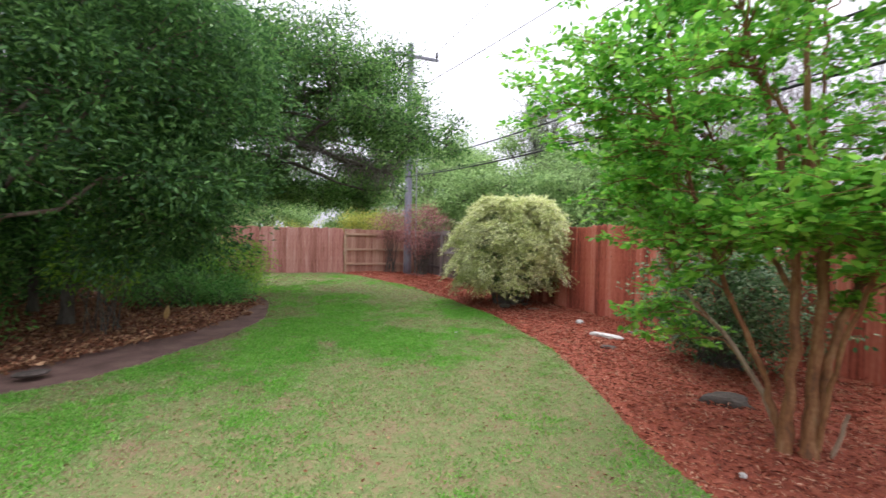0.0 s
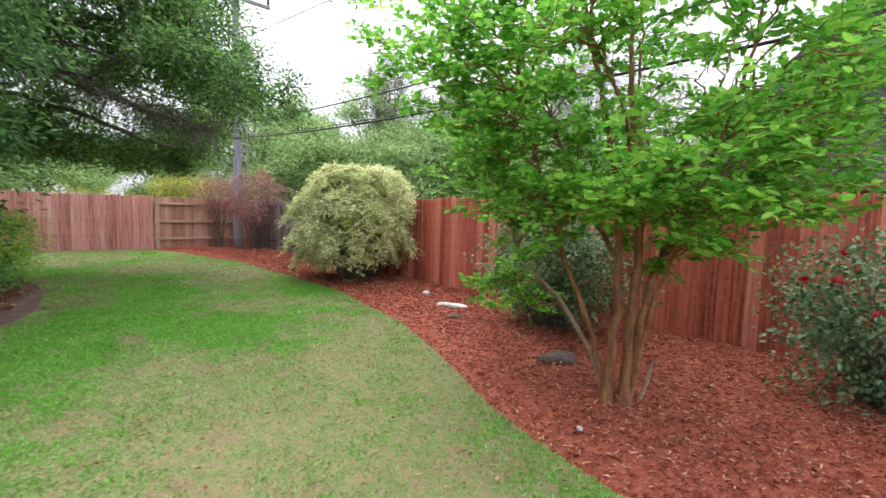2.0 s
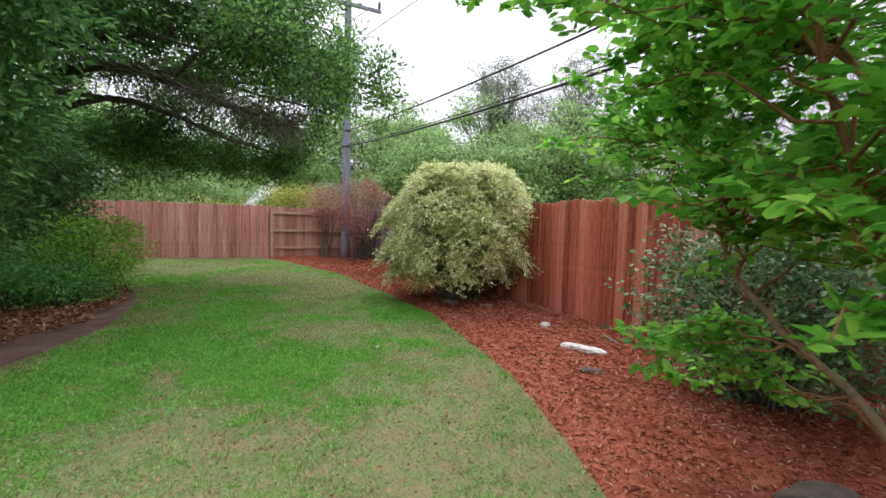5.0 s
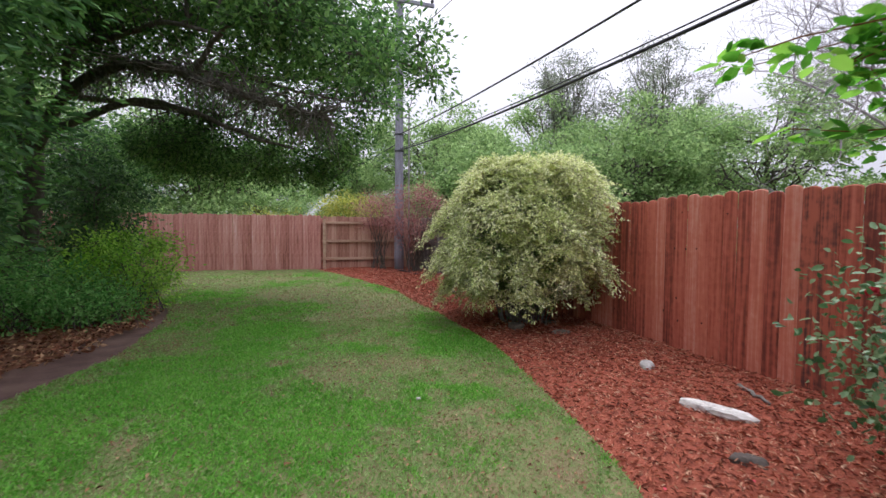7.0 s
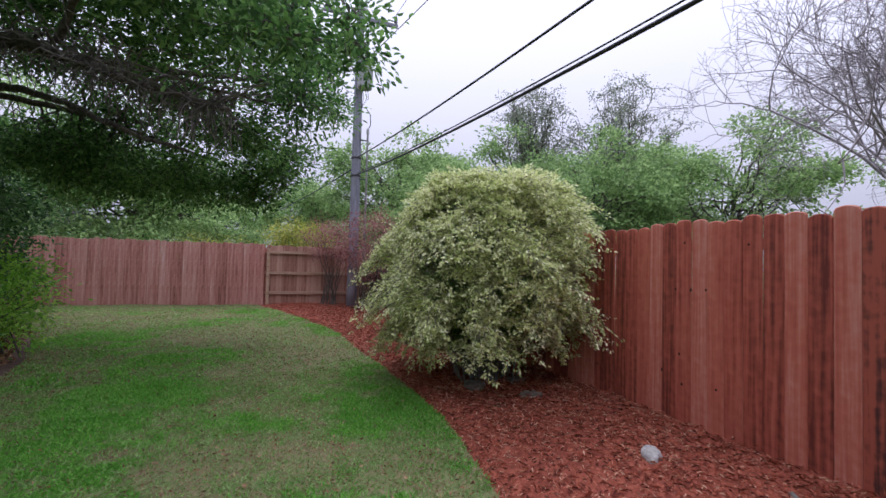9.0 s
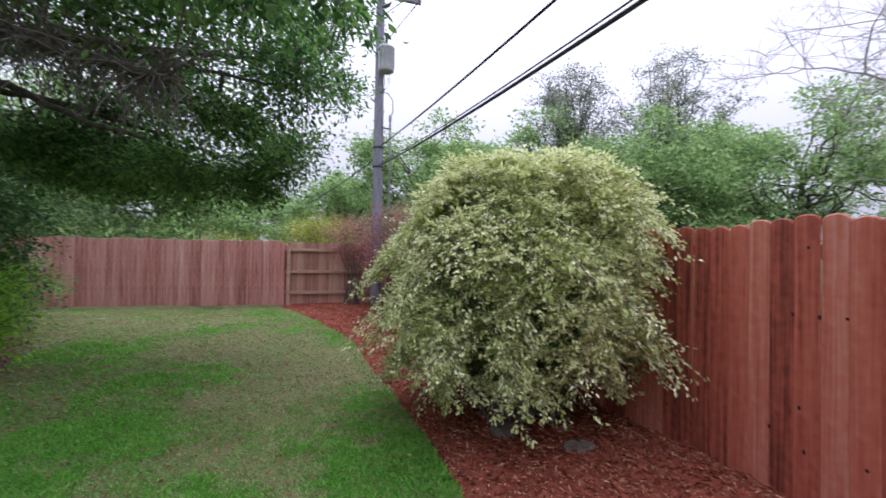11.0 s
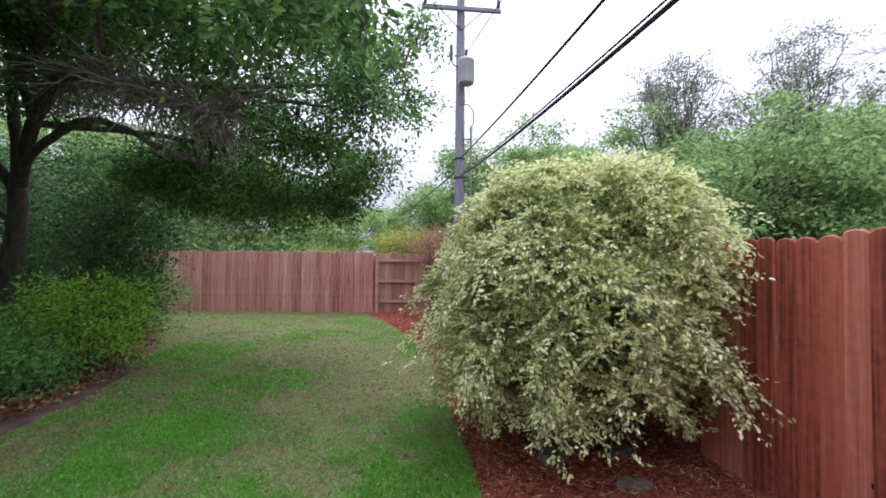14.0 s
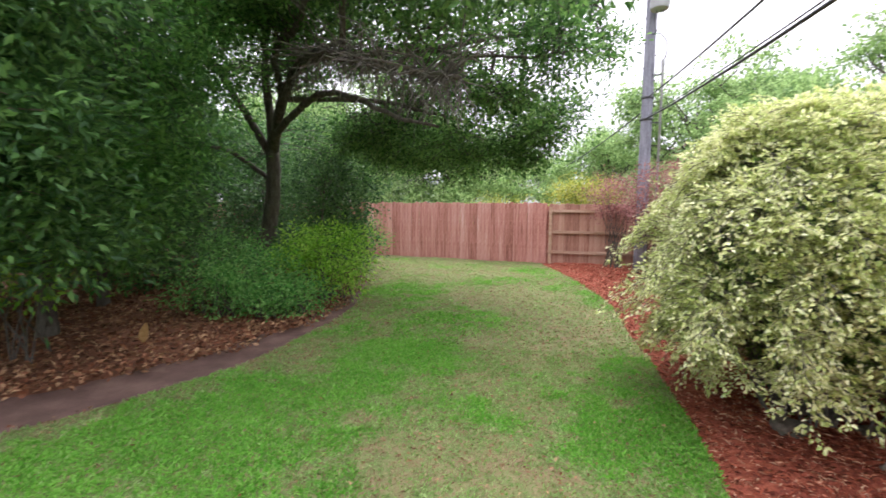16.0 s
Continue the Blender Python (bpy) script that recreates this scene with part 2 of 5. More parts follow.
M_SHINGLE = mat("asphalt_shingle", [(0.25, (0.055, 0.05, 0.05)), (0.6, (0.10, 0.095, 0.09)), (0.85, (0.16, 0.15, 0.145))], scale=(3, 3, 9), detail=8, rough=0.95, bump=0.5, fine=30)
M_BRICK = mat("brown_brick", [(0.3, (0.10, 0.06, 0.045)), (0.7, (0.20, 0.12, 0.09))], scale=(4, 4, 12), rough=0.9, bump=0.3)
M_SIDING = mat("pale_siding", [(0.3, (0.45, 0.44, 0.42)), (0.7, (0.62, 0.61, 0.59))], scale=(1, 1, 8), rough=0.8, bump=0.1)
M_TRIM = mat("white_trim", [(0.3, (0.70, 0.70, 0.69)), (0.7, (0.80, 0.80, 0.79))], scale=(4, 4, 4), rough=0.6)
M_GLASS = mat("dark_window", [(0.3, (0.02, 0.025, 0.03)), (0.7, (0.04, 0.05, 0.06))], scale=(1, 1, 1), rough=0.08, spec=0.6, bump=0)
M_PAPER = mat("yellow_dry_husk", [(0.3, (0.50, 0.32, 0.12)), (0.7, (0.70, 0.50, 0.24))], scale=(20, 20, 20), rough=0.8)


# ---- mesh helpers ----
rng = np.random.default_rng(7)


def link_mesh(name, me, material, parent=None, label=""):
    me.materials.append(material)
    ob = new(name, me)
    if parent is not None:
        ob.parent = parent
    if label:
        ob["label"] = label
    return ob


def raw_mesh(name, verts, faces, smooth=False):
    """A mesh from numpy arrays: verts (n, 3), faces (m, k)."""
    verts = np.asarray(verts, dtype=np.float32)
    faces = np.asarray(faces, dtype=np.int32)
    me = bpy.data.meshes.new(name)
    m, k = faces.shape
    me.vertices.add(len(verts))
    me.vertices.foreach_set("co", verts.ravel())
    me.loops.add(m * k)
    me.loops.foreach_set("vertex_index", faces.ravel())
    me.polygons.add(m)
    me.polygons.foreach_set("loop_start", np.arange(0, m * k, k, dtype=np.int32))
    me.polygons.foreach_set("loop_total", np.full(m, k, dtype=np.int32))
    if smooth:
        me.polygons.foreach_set("use_smooth", np.ones(m, dtype=bool))
    me.update(calc_edges=True)
    return me


def part(name, bm, material, parent=None, label=""):
    me = bpy.data.meshes.new(name)
    bm.to_mesh(me)
    bm.free()
    return link_mesh(name, me, material, parent, label)


def unit(v):
    return v / np.maximum(np.linalg.norm(v, axis=-1, keepdims=True), 1e-9)


def leaves(name, pos, way, size, material, parent=None, width=0.45, fold=0.25, up=0.6, label="", detailed=False):
    """Leaves as small folded blades: pos (n, 3) their stalk ends, way (n, 3) where they point, size (n,) their length."""
    n = len(pos)
    way = unit(way)
    face = rng.normal(size=(n, 3)) + np.array([0, 0, up * 2])
    side = unit(np.cross(way, face))
    nrm = unit(np.cross(side, way))
    s = np.asarray(size).reshape(-1, 1)
    mid = pos + way * s * 0.5 + nrm * s * fold * 0.25
    if detailed:
        a = pos
        q1 = pos + way * s * 0.33 + side * s * width * 0.46 + nrm * s * fold * 0.4
        q2 = pos + way * s * 0.70 + side * s * width * 0.40 + nrm * s * fold * 0.25
        tip = pos + way * s - nrm * s * fold * 0.3
        q3 = pos + way * s * 0.70 - side * s * width * 0.40 + nrm * s * fold * 0.25
        q4 = pos + way * s * 0.33 - side * s * width * 0.46 + nrm * s * fold * 0.4
        v = np.stack([a, q1, q2, tip, q3, q4], 1).reshape(-1, 3)
        base = np.arange(n)[:, None] * 6
        f = np.concatenate([base + np.array([0, 1, 2, 3]), base + np.array([0, 3, 4, 5])], 0)
        me = raw_mesh(name, v, f)
    else:
        l = mid + side * s * width * 0.5 + nrm * s * fold * 0.3
        r = mid - side * s * width * 0.5 + nrm * s * fold * 0.3
        v = np.stack([pos, l, pos + way * s, r], 1).reshape(-1, 3)
        base = np.arange(n)[:, None] * 4
        f = np.concatenate([base + np.array([0, 2, 1]), base + np.array([0, 3, 2])], 0)
        me = raw_mesh(name, v, f)
    return link_mesh(name, me, material, parent, label)


def tubes(name, lines, material, parent=None, sides=6, label=""):
    """Limbs: each line is (points (k, 3), radii (k,)), all joined in one mesh."""
    V, F, off = [], [], 0
    ang = np.linspace(0, 2 * np.pi, sides, endpoint=False)
    for pts, rad in lines:
        pts = np.asarray(pts, float)
        rad = np.asarray(rad, float)
        k = len(pts)
        tan = unit(np.gradient(pts, axis=0))
        ref = np.where(np.abs(tan[:, 2:3]) > 0.9, np.array([[1.0, 0, 0]]), np.array([[0, 0, 1.0]]))
        u = unit(np.cross(tan, ref))
        w = np.cross(tan, u)
        ring = pts[:, None] + rad[:, None, None] * (np.cos(ang)[None, :, None] * u[:, None] + np.sin(ang)[None, :, None] * w[:, None])
        V.append(ring.reshape(-1, 3))
        i = np.arange(k - 1)[:, None] * sides
        j = np.arange(sides)[None, :]
        j2 = (j + 1) % sides
        F.append(off + np.stack([i + j, i + j2, i + sides + j2, i + sides + j], -1).reshape(-1, 4))
        V.append(pts[-1:] + tan[-1:] * rad[-1])
        tip = off + k * sides
        last = off + (k - 1) * sides
        F.append(np.array([[last + a, last + (a + 1) % sides, tip, tip] for a in range(sides)]))
        off += k * sides + 1
    F = np.concatenate(F)
    V = np.concatenate(V)
    quad = F[:, 2] != F[:, 3]
    me = bpy.data.meshes.new(name)
    me.from_pydata(V.tolist(), [], F[quad].tolist() + F[~quad][:, :3].tolist())
    me.polygons.foreach_set("use_smooth", np.ones(len(me.polygons), dtype=bool))
    return link_mesh(name, me, material, parent, label)


def bend(a, b, sag=0.0, wob=0.0, k=7):
    """A crooked line from a to b."""
    a, b = np.asarray(a, float), np.asarray(b, float)
    t = np.linspace(0, 1, k)[:, None]
    p = a + (b - a) * t
    p[:, 2] += (sag * 4 * t * (1 - t))[:, 0]
    jit = rng.normal(size=(k, 3)) * wob
    jit[0] = jit[-1] = 0
    return p + jit


def clumps(centre, radii, count, low=0.55):
    """Centres of leaf clumps, mostly near the skin of an ellipsoid."""
    d = unit(rng.normal(size=(count, 3)))
    r = low + (1.02 - low) * rng.random((count, 1)) ** 0.6
    r = np.where(rng.random((count, 1)) < 0.10, r * 1.28, r)
    return np.asarray(centre) + d * r * np.asarray(radii)


def foliage(centres, per, spread, size, flat=0.7):
    """Leaf places and directions about clump centres."""
    n = len(centres) * per
    c = np.repeat(centres, per, axis=0)
    off = rng.normal(size=(n, 3)) * spread * np.array([1, 1, flat])
    way = unit(off + rng.normal(size=(n, 3)) * spread * 0.8 + np.array([0, 0, -0.25 * spread]))
    s = size * (0.65 + 0.7 * rng.random(n))
    return c + off, way, s


def thing(name, label, category, at=(0, 0, 0), group="", kind=""):
    ob = new(name)
    ob.location = at
    ob.empty_display_size = 0.1
    return tagged(ob, label, category, group, kind)


def box(bm, cx, cy, cz, sx, sy, sz):
    r = bmesh.ops.create_cube(bm, size=1.0)
    bmesh.ops.scale(bm, vec=(sx, sy, sz), verts=r["verts"])
    bmesh.ops.translate(bm, vec=(cx, cy, cz), verts=r["verts"])
    return r["verts"]


def lathe(bm, cx, cy, profile, n=20):
    """A turned body about the upright through (cx, cy); profile: (radius, z) from below."""
    rings = []
    for r, z in profile:
        rings.append([bm.verts.new((cx + r * math.cos(2 * math.pi * i / n), cy + r * math.sin(2 * math.pi * i / n), z)) for i in range(n)])
    for a, b in zip(rings, rings[1:]):
        for i in range(n):
            f = bm.faces.new((a[i], a[(i + 1) % n], b[(i + 1) % n], b[i]))
            f.smooth = True
    bm.faces.new(list(reversed(rings[0])))
    bm.faces.new(rings[-1])


# ---- ground ----
def curve(knots):
    ys, xs = zip(*knots)

    def f(y):
        # smooth through the knots
        y = np.asarray(y, float)
        a = np.interp(y - 0.5, ys, xs)
        return (a + np.interp(y, ys, xs) + np.interp(y + 0.5, ys, xs)) / 3
    return f


edge_right = curve([(-8, 0.9), (-1, 1.35), (1.2, 1.60), (1.8, 1.74), (2.5, 2.02), (3.2, 2.32), (4.1, 2.70), (5.0, 2.95), (6.3, 3.22), (7.5, 3.40),
                    (8.8, 3.40), (10.5, 3.32), (12.2, 3.36), (14.2, 3.05), (15.5, 2.75), (17.0, 2.25), (18.1, 1.95)])
edge_left = curve([(-8, -6.5), (2.0, -6.2), (3.6, -5.4), (4.4, -3.7), (5.0, -2.5), (5.7, -1.98), (6.4, -1.65), (7.2, -1.14), (7.8, -0.84), (9.2, -0.72), (10.4, -0.72),
                   (11.6, -1.02), (13.3, -1.55), (15.0, -2.5), (17.0, -3.6), (19.5, -5.5)])


def swell(x, y):
    return 0.012 * np.sin(x * 1.3 + 0.4) * np.cos(y * 0.9) + 0.008 * np.sin(x * 3.1 + y * 2.3)


def sheet(name, left, right, y0, y1, nx, ny, material, lift=None, label="", category="ground"):
    ys = np.linspace(y0, y1, ny)
    V = []
    for y in ys:
        a, b = float(left(y)), float(right(y))
        x = np.linspace(a, b, nx)
        z = swell(x, np.full(nx, y))
        if lift is not None:
            z = z + lift(x, y, a, b)
        V.append(np.stack([x, np.full(nx, y), z], 1))
    V = np.concatenate(V)
    i = np.arange(ny - 1)[:, None] * nx
    j = np.arange(nx - 1)[None]
    F = np.stack([i + j, i + j + 1, i + nx + j + 1, i + nx + j], -1).reshape(-1, 4)
    ob = link_mesh(name, raw_mesh(name, V, F, True), material)
    return tagged(ob, label, category, kind="structure")


big = bmesh.new()
bmesh.ops.create_grid(big, x_segments=40, y_segments=40, size=900)
bmesh.ops.translate(big, vec=(0, 0, -0.10), verts=big.verts)
tagged(part("ground", big, M_GROUND), "rough grassy ground reaching to the horizon", "ground", kind="structure")
sheet("lawn", edge_left, edge_right, -8, 19.6, 60, 260, M_LAWN, None, "patchy green lawn with bare brown spots", "lawn")


def mulch_lift(x, y, a, b):
    t = (x - a) / (b - a)
    bumps = 0.012 * np.sin(x * 17 + y * 5) * np.sin(y * 19 - x * 7) + 0.01 * np.sin(x * 41 + y * 31)
    return -0.02 + 0.055 * np.clip(t * 9, 0, 1) + bumps * np.clip(t * 9, 0, 1)


sheet("mulch_bed", lambda y: edge_right(y) - 0.03, lambda y: 5.6, -8, 18.6, 70, 420, M_MULCH, mulch_lift, "planting bed covered in shredded red bark mulch", "mulch bed")


def litter_edge(y):
    return edge_left(y) - np.interp(y, [-8, 4, 6, 8, 10, 12, 14], [1.6, 1.6, 1.3, 0.75, 0.45, 0.4, 0.4]) - 0.06 * np.sin(np.asarray(y) * 5.0)


sheet("dirt_border", litter_edge, lambda y: edge_left(y) + 0.03, -8, 19.6, 14, 220, M_DIRT, lambda x, y, a, b: -0.012 - 0.02 * np.sin(np.pi * (x - a) / (b - a)),
      "bare damp brown dirt strip along the lawn", "dirt border")
sheet("leaf_litter_bed", lambda y: -17.0, lambda y: litter_edge(y) + 0.04, -8, 20.6, 70, 150, M_LITTER,
      lambda x, y, a, b: -0.01 + 0.03 * np.clip((b - x) * 3, 0, 1) + 0.01 * np.sin(x * 13 + y * 3) * np.sin(y * 11), "brown leaf litter under the trees", "leaf litter")


# ---- fences ----
def board_mesh(name, w, h, th, ear):
    """A dog-eared picket with a rounded top, standing at its base."""
    bm = bmesh.new()
    half = w / 2
    out = [(-half, 0), (half, 0), (half, h - ear), (half * 0.80, h - ear * 0.42), (half * 0.45, h - 0.004), (0, h), (-half * 0.45, h - 0.004), (-half * 0.80, h - ear * 0.42), (-half, h - ear)]
    ease = 0.007
    def ring(y, inset):
        return [bm.verts.new((x - math.copysign(inset, x) if x else x, y, z - (inset if z > h / 2 else 0))) for x, z in out]
    rings = [ring(-th / 2, ease), ring(-th / 2 + ease, 0), ring(th / 2 - ease, 0), ring(th / 2, ease)]
    bm.faces.new(rings[0])
    bm.faces.new(list(reversed(rings[3])))
    n = len(out)
    for a, b in zip(rings, rings[1:]):
        for i in range(n):
            bm.faces.new((a[(i + 1) % n], a[i], b[i], b[(i + 1) % n]))
    bmesh.ops.recalc_face_normals(bm, faces=bm.faces)
    me = bpy.data.meshes.new(name)
    bm.to_mesh(me)
    bm.free()
    return me


def fence(label, a, b, boards, height, rails_side, rail_mat, seed, special=None, turn=0):
    """A run of pickets from a to b (x, y); boards: their materials by a function of the distance along."""
    r = random.Random(seed)
    a, b = Vector(a), Vector(b)
    d = b - a
    L = d.length
    ang = math.degrees(math.atan2(d.y, d.x))
    root = thing("wooden_fence", label, "fence", (a.x, a.y, 0))
    root.rotation_euler = (0, 0, radians(ang))
    pitch = 0.1475
    n = int(L / pitch)
    pool = {}
    for i in range(n):
        s = (i + 0.5) * pitch
        m = special(s) if special and special(s) else boards
        key = (m.name, r.randrange(3))
        if key not in pool:
            me = board_mesh("board", 0.1472 - 0.0002 * key[1], height, 0.019, (0.030, 0.036, 0.026)[key[1]])
            me.materials.append(m)
            pool[key] = me
        ob = new("board", pool[key])
        ob.parent = root
        ob.location = (s, r.uniform(-0.003, 0.003), r.uniform(-0.03, 0.0))
        ob.rotation_euler = (r.uniform(-0.004, 0.004), r.uniform(-0.0014, 0.0014), r.uniform(-0.012, 0.012))
        ob.scale = (1, 1, 1 + r.uniform(-0.010, 0.012))
    for z in (0.36, 0.97, 1.60):
        bm = bmesh.new()
        box(bm, L / 2, rails_side * 0.042, z, L, 0.062, 0.085)
        bmesh.ops.bevel(bm, geom=bm.edges[:], offset=0.004, segments=1, affect="EDGES")
        part("rail", bm, rail_mat, root)
    k = max(2, int(L / 2.4) + 1)
    for i in range(k):
        bm = bmesh.new()
        box(bm, min(L - 0.05, max(0.05, i * L / (k - 1))), rails_side * 0.120, height / 2 - 0.06, 0.09, 0.09, height - 0.1)
        bmesh.ops.bevel(bm, geom=bm.edges[:], offset=0.006, segments=1, affect="EDGES")
        part("post", bm, rail_mat, root)
    return root


def stained(s):
    # the boards at 5.06 m and a thinner one near 5.9 m are streaked black
    y = s - 6.0
    if abs(y - 5.06) < 0.08:
        return M_STAIN
    return None


red_fence = fence("red-stained wooden picket fence with dog-eared boards", (5.31, -6.0), (5.31, 9.9), M_RED, 1.83, -1, M_RED, 3, stained)
grey_fence = fence("grey weathered wooden fence showing rails and posts", (5.31, 9.9), (5.62, 18.0), M_GREY, 1.80, 1, M_GREY, 5)
tan_panel = fence("tan wooden fence panel showing three rails", (2.2, 18.19), (5.6, 17.95), M_TAN, 1.83, -1, M_RAIL, 8)
pink_fence = fence("faded red wooden fence at the end of the yard", (-16.0, 20.55), (2.19, 18.17), M_PINK, 1.86, 1, M_PINK, 11)

knot_rng = random.Random(5)
spots = [(6.25, 1.22), (6.54, 1.21), (6.50, 0.63), (6.39, 1.21), (6.68, 0.45)]
spots += [(knot_rng.uniform(-1.5, 8.5), knot_rng.uniform(0.15, 1.72)) for k in range(18)]
for y, z in spots:
    bm = bmesh.new()
    bmesh.ops.create_icosphere(bm, subdivisions=2, radius=0.010)
    bmesh.ops.scale(bm, vec=(1.0, 0.25, knot_rng.uniform(0.8, 1.7)), verts=bm.verts)
    bmesh.ops.translate(bm, vec=(y + 6.0, 0.0125, z), verts=bm.verts)
    part("knot", bm, M_KNOT, red_fence)


# ---- utility pole and cables ----
def utility_pole():
    px, py = 4.60, 17.08
    root = thing("utility_pole", "tall grey wooden utility pole with crossarm and transformer", "utility pole", (px, py, 0))
    bm = bmesh.new()
    lathe(bm, 0, 0, [(0.165, -0.1), (0.16, 0.5), (0.145, 3.0), (0.13, 6.0), (0.115, 9.36), (0.10, 9.42)], 16)
    part("pole", bm, M_POLE, root)
    bm = bmesh.new()
    box(bm, 0.0, -0.16, 8.86, 2.3, 0.09, 0.115)
    bmesh.ops.bevel(bm, geom=bm.edges[:], offset=0.008, segments=1, affect="EDGES")
    part("crossarm", bm, M_POLE, root)
    for x in (-1.05, 1.08):
        bm = bmesh.new()
        lathe(bm, x, -0.16, [(0.02, 8.9), (0.03, 8.95), (0.06, 8.99), (0.045, 9.03), (0.06, 9.07), (0.045, 9.11), (0.05, 9.16), (0.02, 9.19)], 12)
        part("insulator", bm, M_STEEL, root)
    for s in (-1, 1):
        tubes("brace", [(np.array([[s * 0.65, -0.20, 8.82], [0, -0.13, 8.25]]), [0.014, 0.014])], M_STEEL, root, 5)
    bm = bmesh.new()
    lathe(bm, 0.11, -0.36, [(0.20, 6.60), (0.22, 6.63), (0.22, 7.22), (0.235, 7.23), (0.235, 7.27), (0.20, 7.31), (0.08, 7.34)], 24)
    tank = part("transformer_tank", bm, M_TANK, root, "pale grey steel transformer tank")
    for k in range(5):
        a = radians(200 + k * 35)
        bm = bmesh.new()
        box(bm, 0.11 + 0.228 * math.cos(a), -0.36 + 0.228 * math.sin(a), 6.92, 0.014, 0.014, 0.5)
        part("fin", bm, M_TANK, tank)
    bm = bmesh.new()
    lathe(bm, 0.11, -0.36, [(0.03, 7.33), (0.05, 7.38), (0.03, 7.42), (0.05, 7.46), (0.03, 7.50), (0.045, 7.54), (0.02, 7.6)], 10)
    part("bushing", bm, M_STEEL, root)
    bm = bmesh.new()
    lathe(bm, -0.30, -0.25, [(0.03, 7.28), (0.045, 7.33), (0.045, 7.72), (0.02, 7.76)], 10)
    part("lightning_arrester", bm, M_STEEL, root)
    tubes("arrester_arm", [(np.array([[-0.30, -0.25, 7.28], [-0.22, -0.28, 7.15], [-0.05, -0.30, 7.05]]), [0.018] * 3)], M_STEEL, root, 5)
    bm = bmesh.new()
    lathe(bm, 0.31, -0.10, [(0.032, 0.0), (0.032, 5.30), (0.045, 5.32), (0.045, 5.45), (0.025, 5.5)], 10)
    part("conduit", bm, M_CONDUIT, root, "grey conduit pipe beside the pole")
    for z in (1.2, 2.6, 3.9, 5.1):
        bm = bmesh.new()
        box(bm, 0.20, -0.10, z, 0.30, 0.03, 0.03)
        part("strap", bm, M_STEEL, root)
    loop = np.array([[0.0, -0.16, 6.1], [0.22, -0.18, 6.08], [0.36, -0.16, 5.9], [0.38, -0.12, 5.6], [0.31, -0.10, 5.42]])
    tubes("service_loop", [(loop, [0.014] * 5)], M_WIRE, root, 5)
    for dx in (0.05, 0.14, 0.2):
        tubes("lead_wire", [(np.array([[dx, -0.34, 6.62], [dx + 0.05, -0.30, 6.35], [0.08, -0.17, 6.1]]), [0.008] * 3)], M_WIRE, root, 4)
    for i in range(22):
        z = 2.2 + i * 0.31
        bm = bmesh.new()
        s = 1 if i % 2 else -1
        box(bm, s * (0.15 - z * 0.004), -0.02, z, 0.07, 0.02, 0.02)
        part("pole_step", bm, M_STEEL, root)
    for z in (4.0, 4.55):
        bm = bmesh.new()
        lathe(bm, 0, 0, [(0.152, z - 0.03), (0.160, z - 0.025), (0.160, z + 0.025), (0.152, z + 0.03)], 16)
        part("band", bm, M_STEEL, root)


utility_pole()


def cable(label, a, b, sag, r, n=40, name="power_cable"):
    t = np.linspace(0, 1, n)[:, None]
    p = np.array(a) + (np.array(b) - np.array(a)) * t
    p[:, 2] -= (sag * 4 * t * (1 - t))[:, 0]
    ob = tubes(name, [(p, [r] * n)], M_WIRE, None, 6)
    return tagged(ob, label, "cable", "overhead cables")


cable("thick black twisted overhead cable", (4.60, 16.93, 4.02), (4.65, -22.0, 4.6), 1.05, 0.020)
cable("thin steel strand over the thick cable", (4.60, 16.93, 4.07), (4.65, -22.0, 4.68), 1.05, 0.009)
cable("black overhead service cable", (4.60, 16.93, 4.55), (4.6, -22.0, 5.0), 0.98, 0.016)
cable("thin overhead power line", (5.68, 16.92, 9.20), (5.6, -30.0, 9.4), 0.7, 0.009)
cable("thin overhead power line", (4.70, 16.7, 7.45), (10.0, -30.0, 8.6), 0.9, 0.011)
cable("thin overhead power line", (3.55, 16.92, 9.20), (3.3, -30.0, 9.4), 0.7, 0.009)
cable("thin overhead power line", (3.55, 16.92, 9.20), (1.2, 62.0, 8.6), 0.7, 0.010)
cable("thin overhead power line", (4.60, 17.2, 4.3), (-1.0, 55.0, 5.6), 0.9, 0.018)


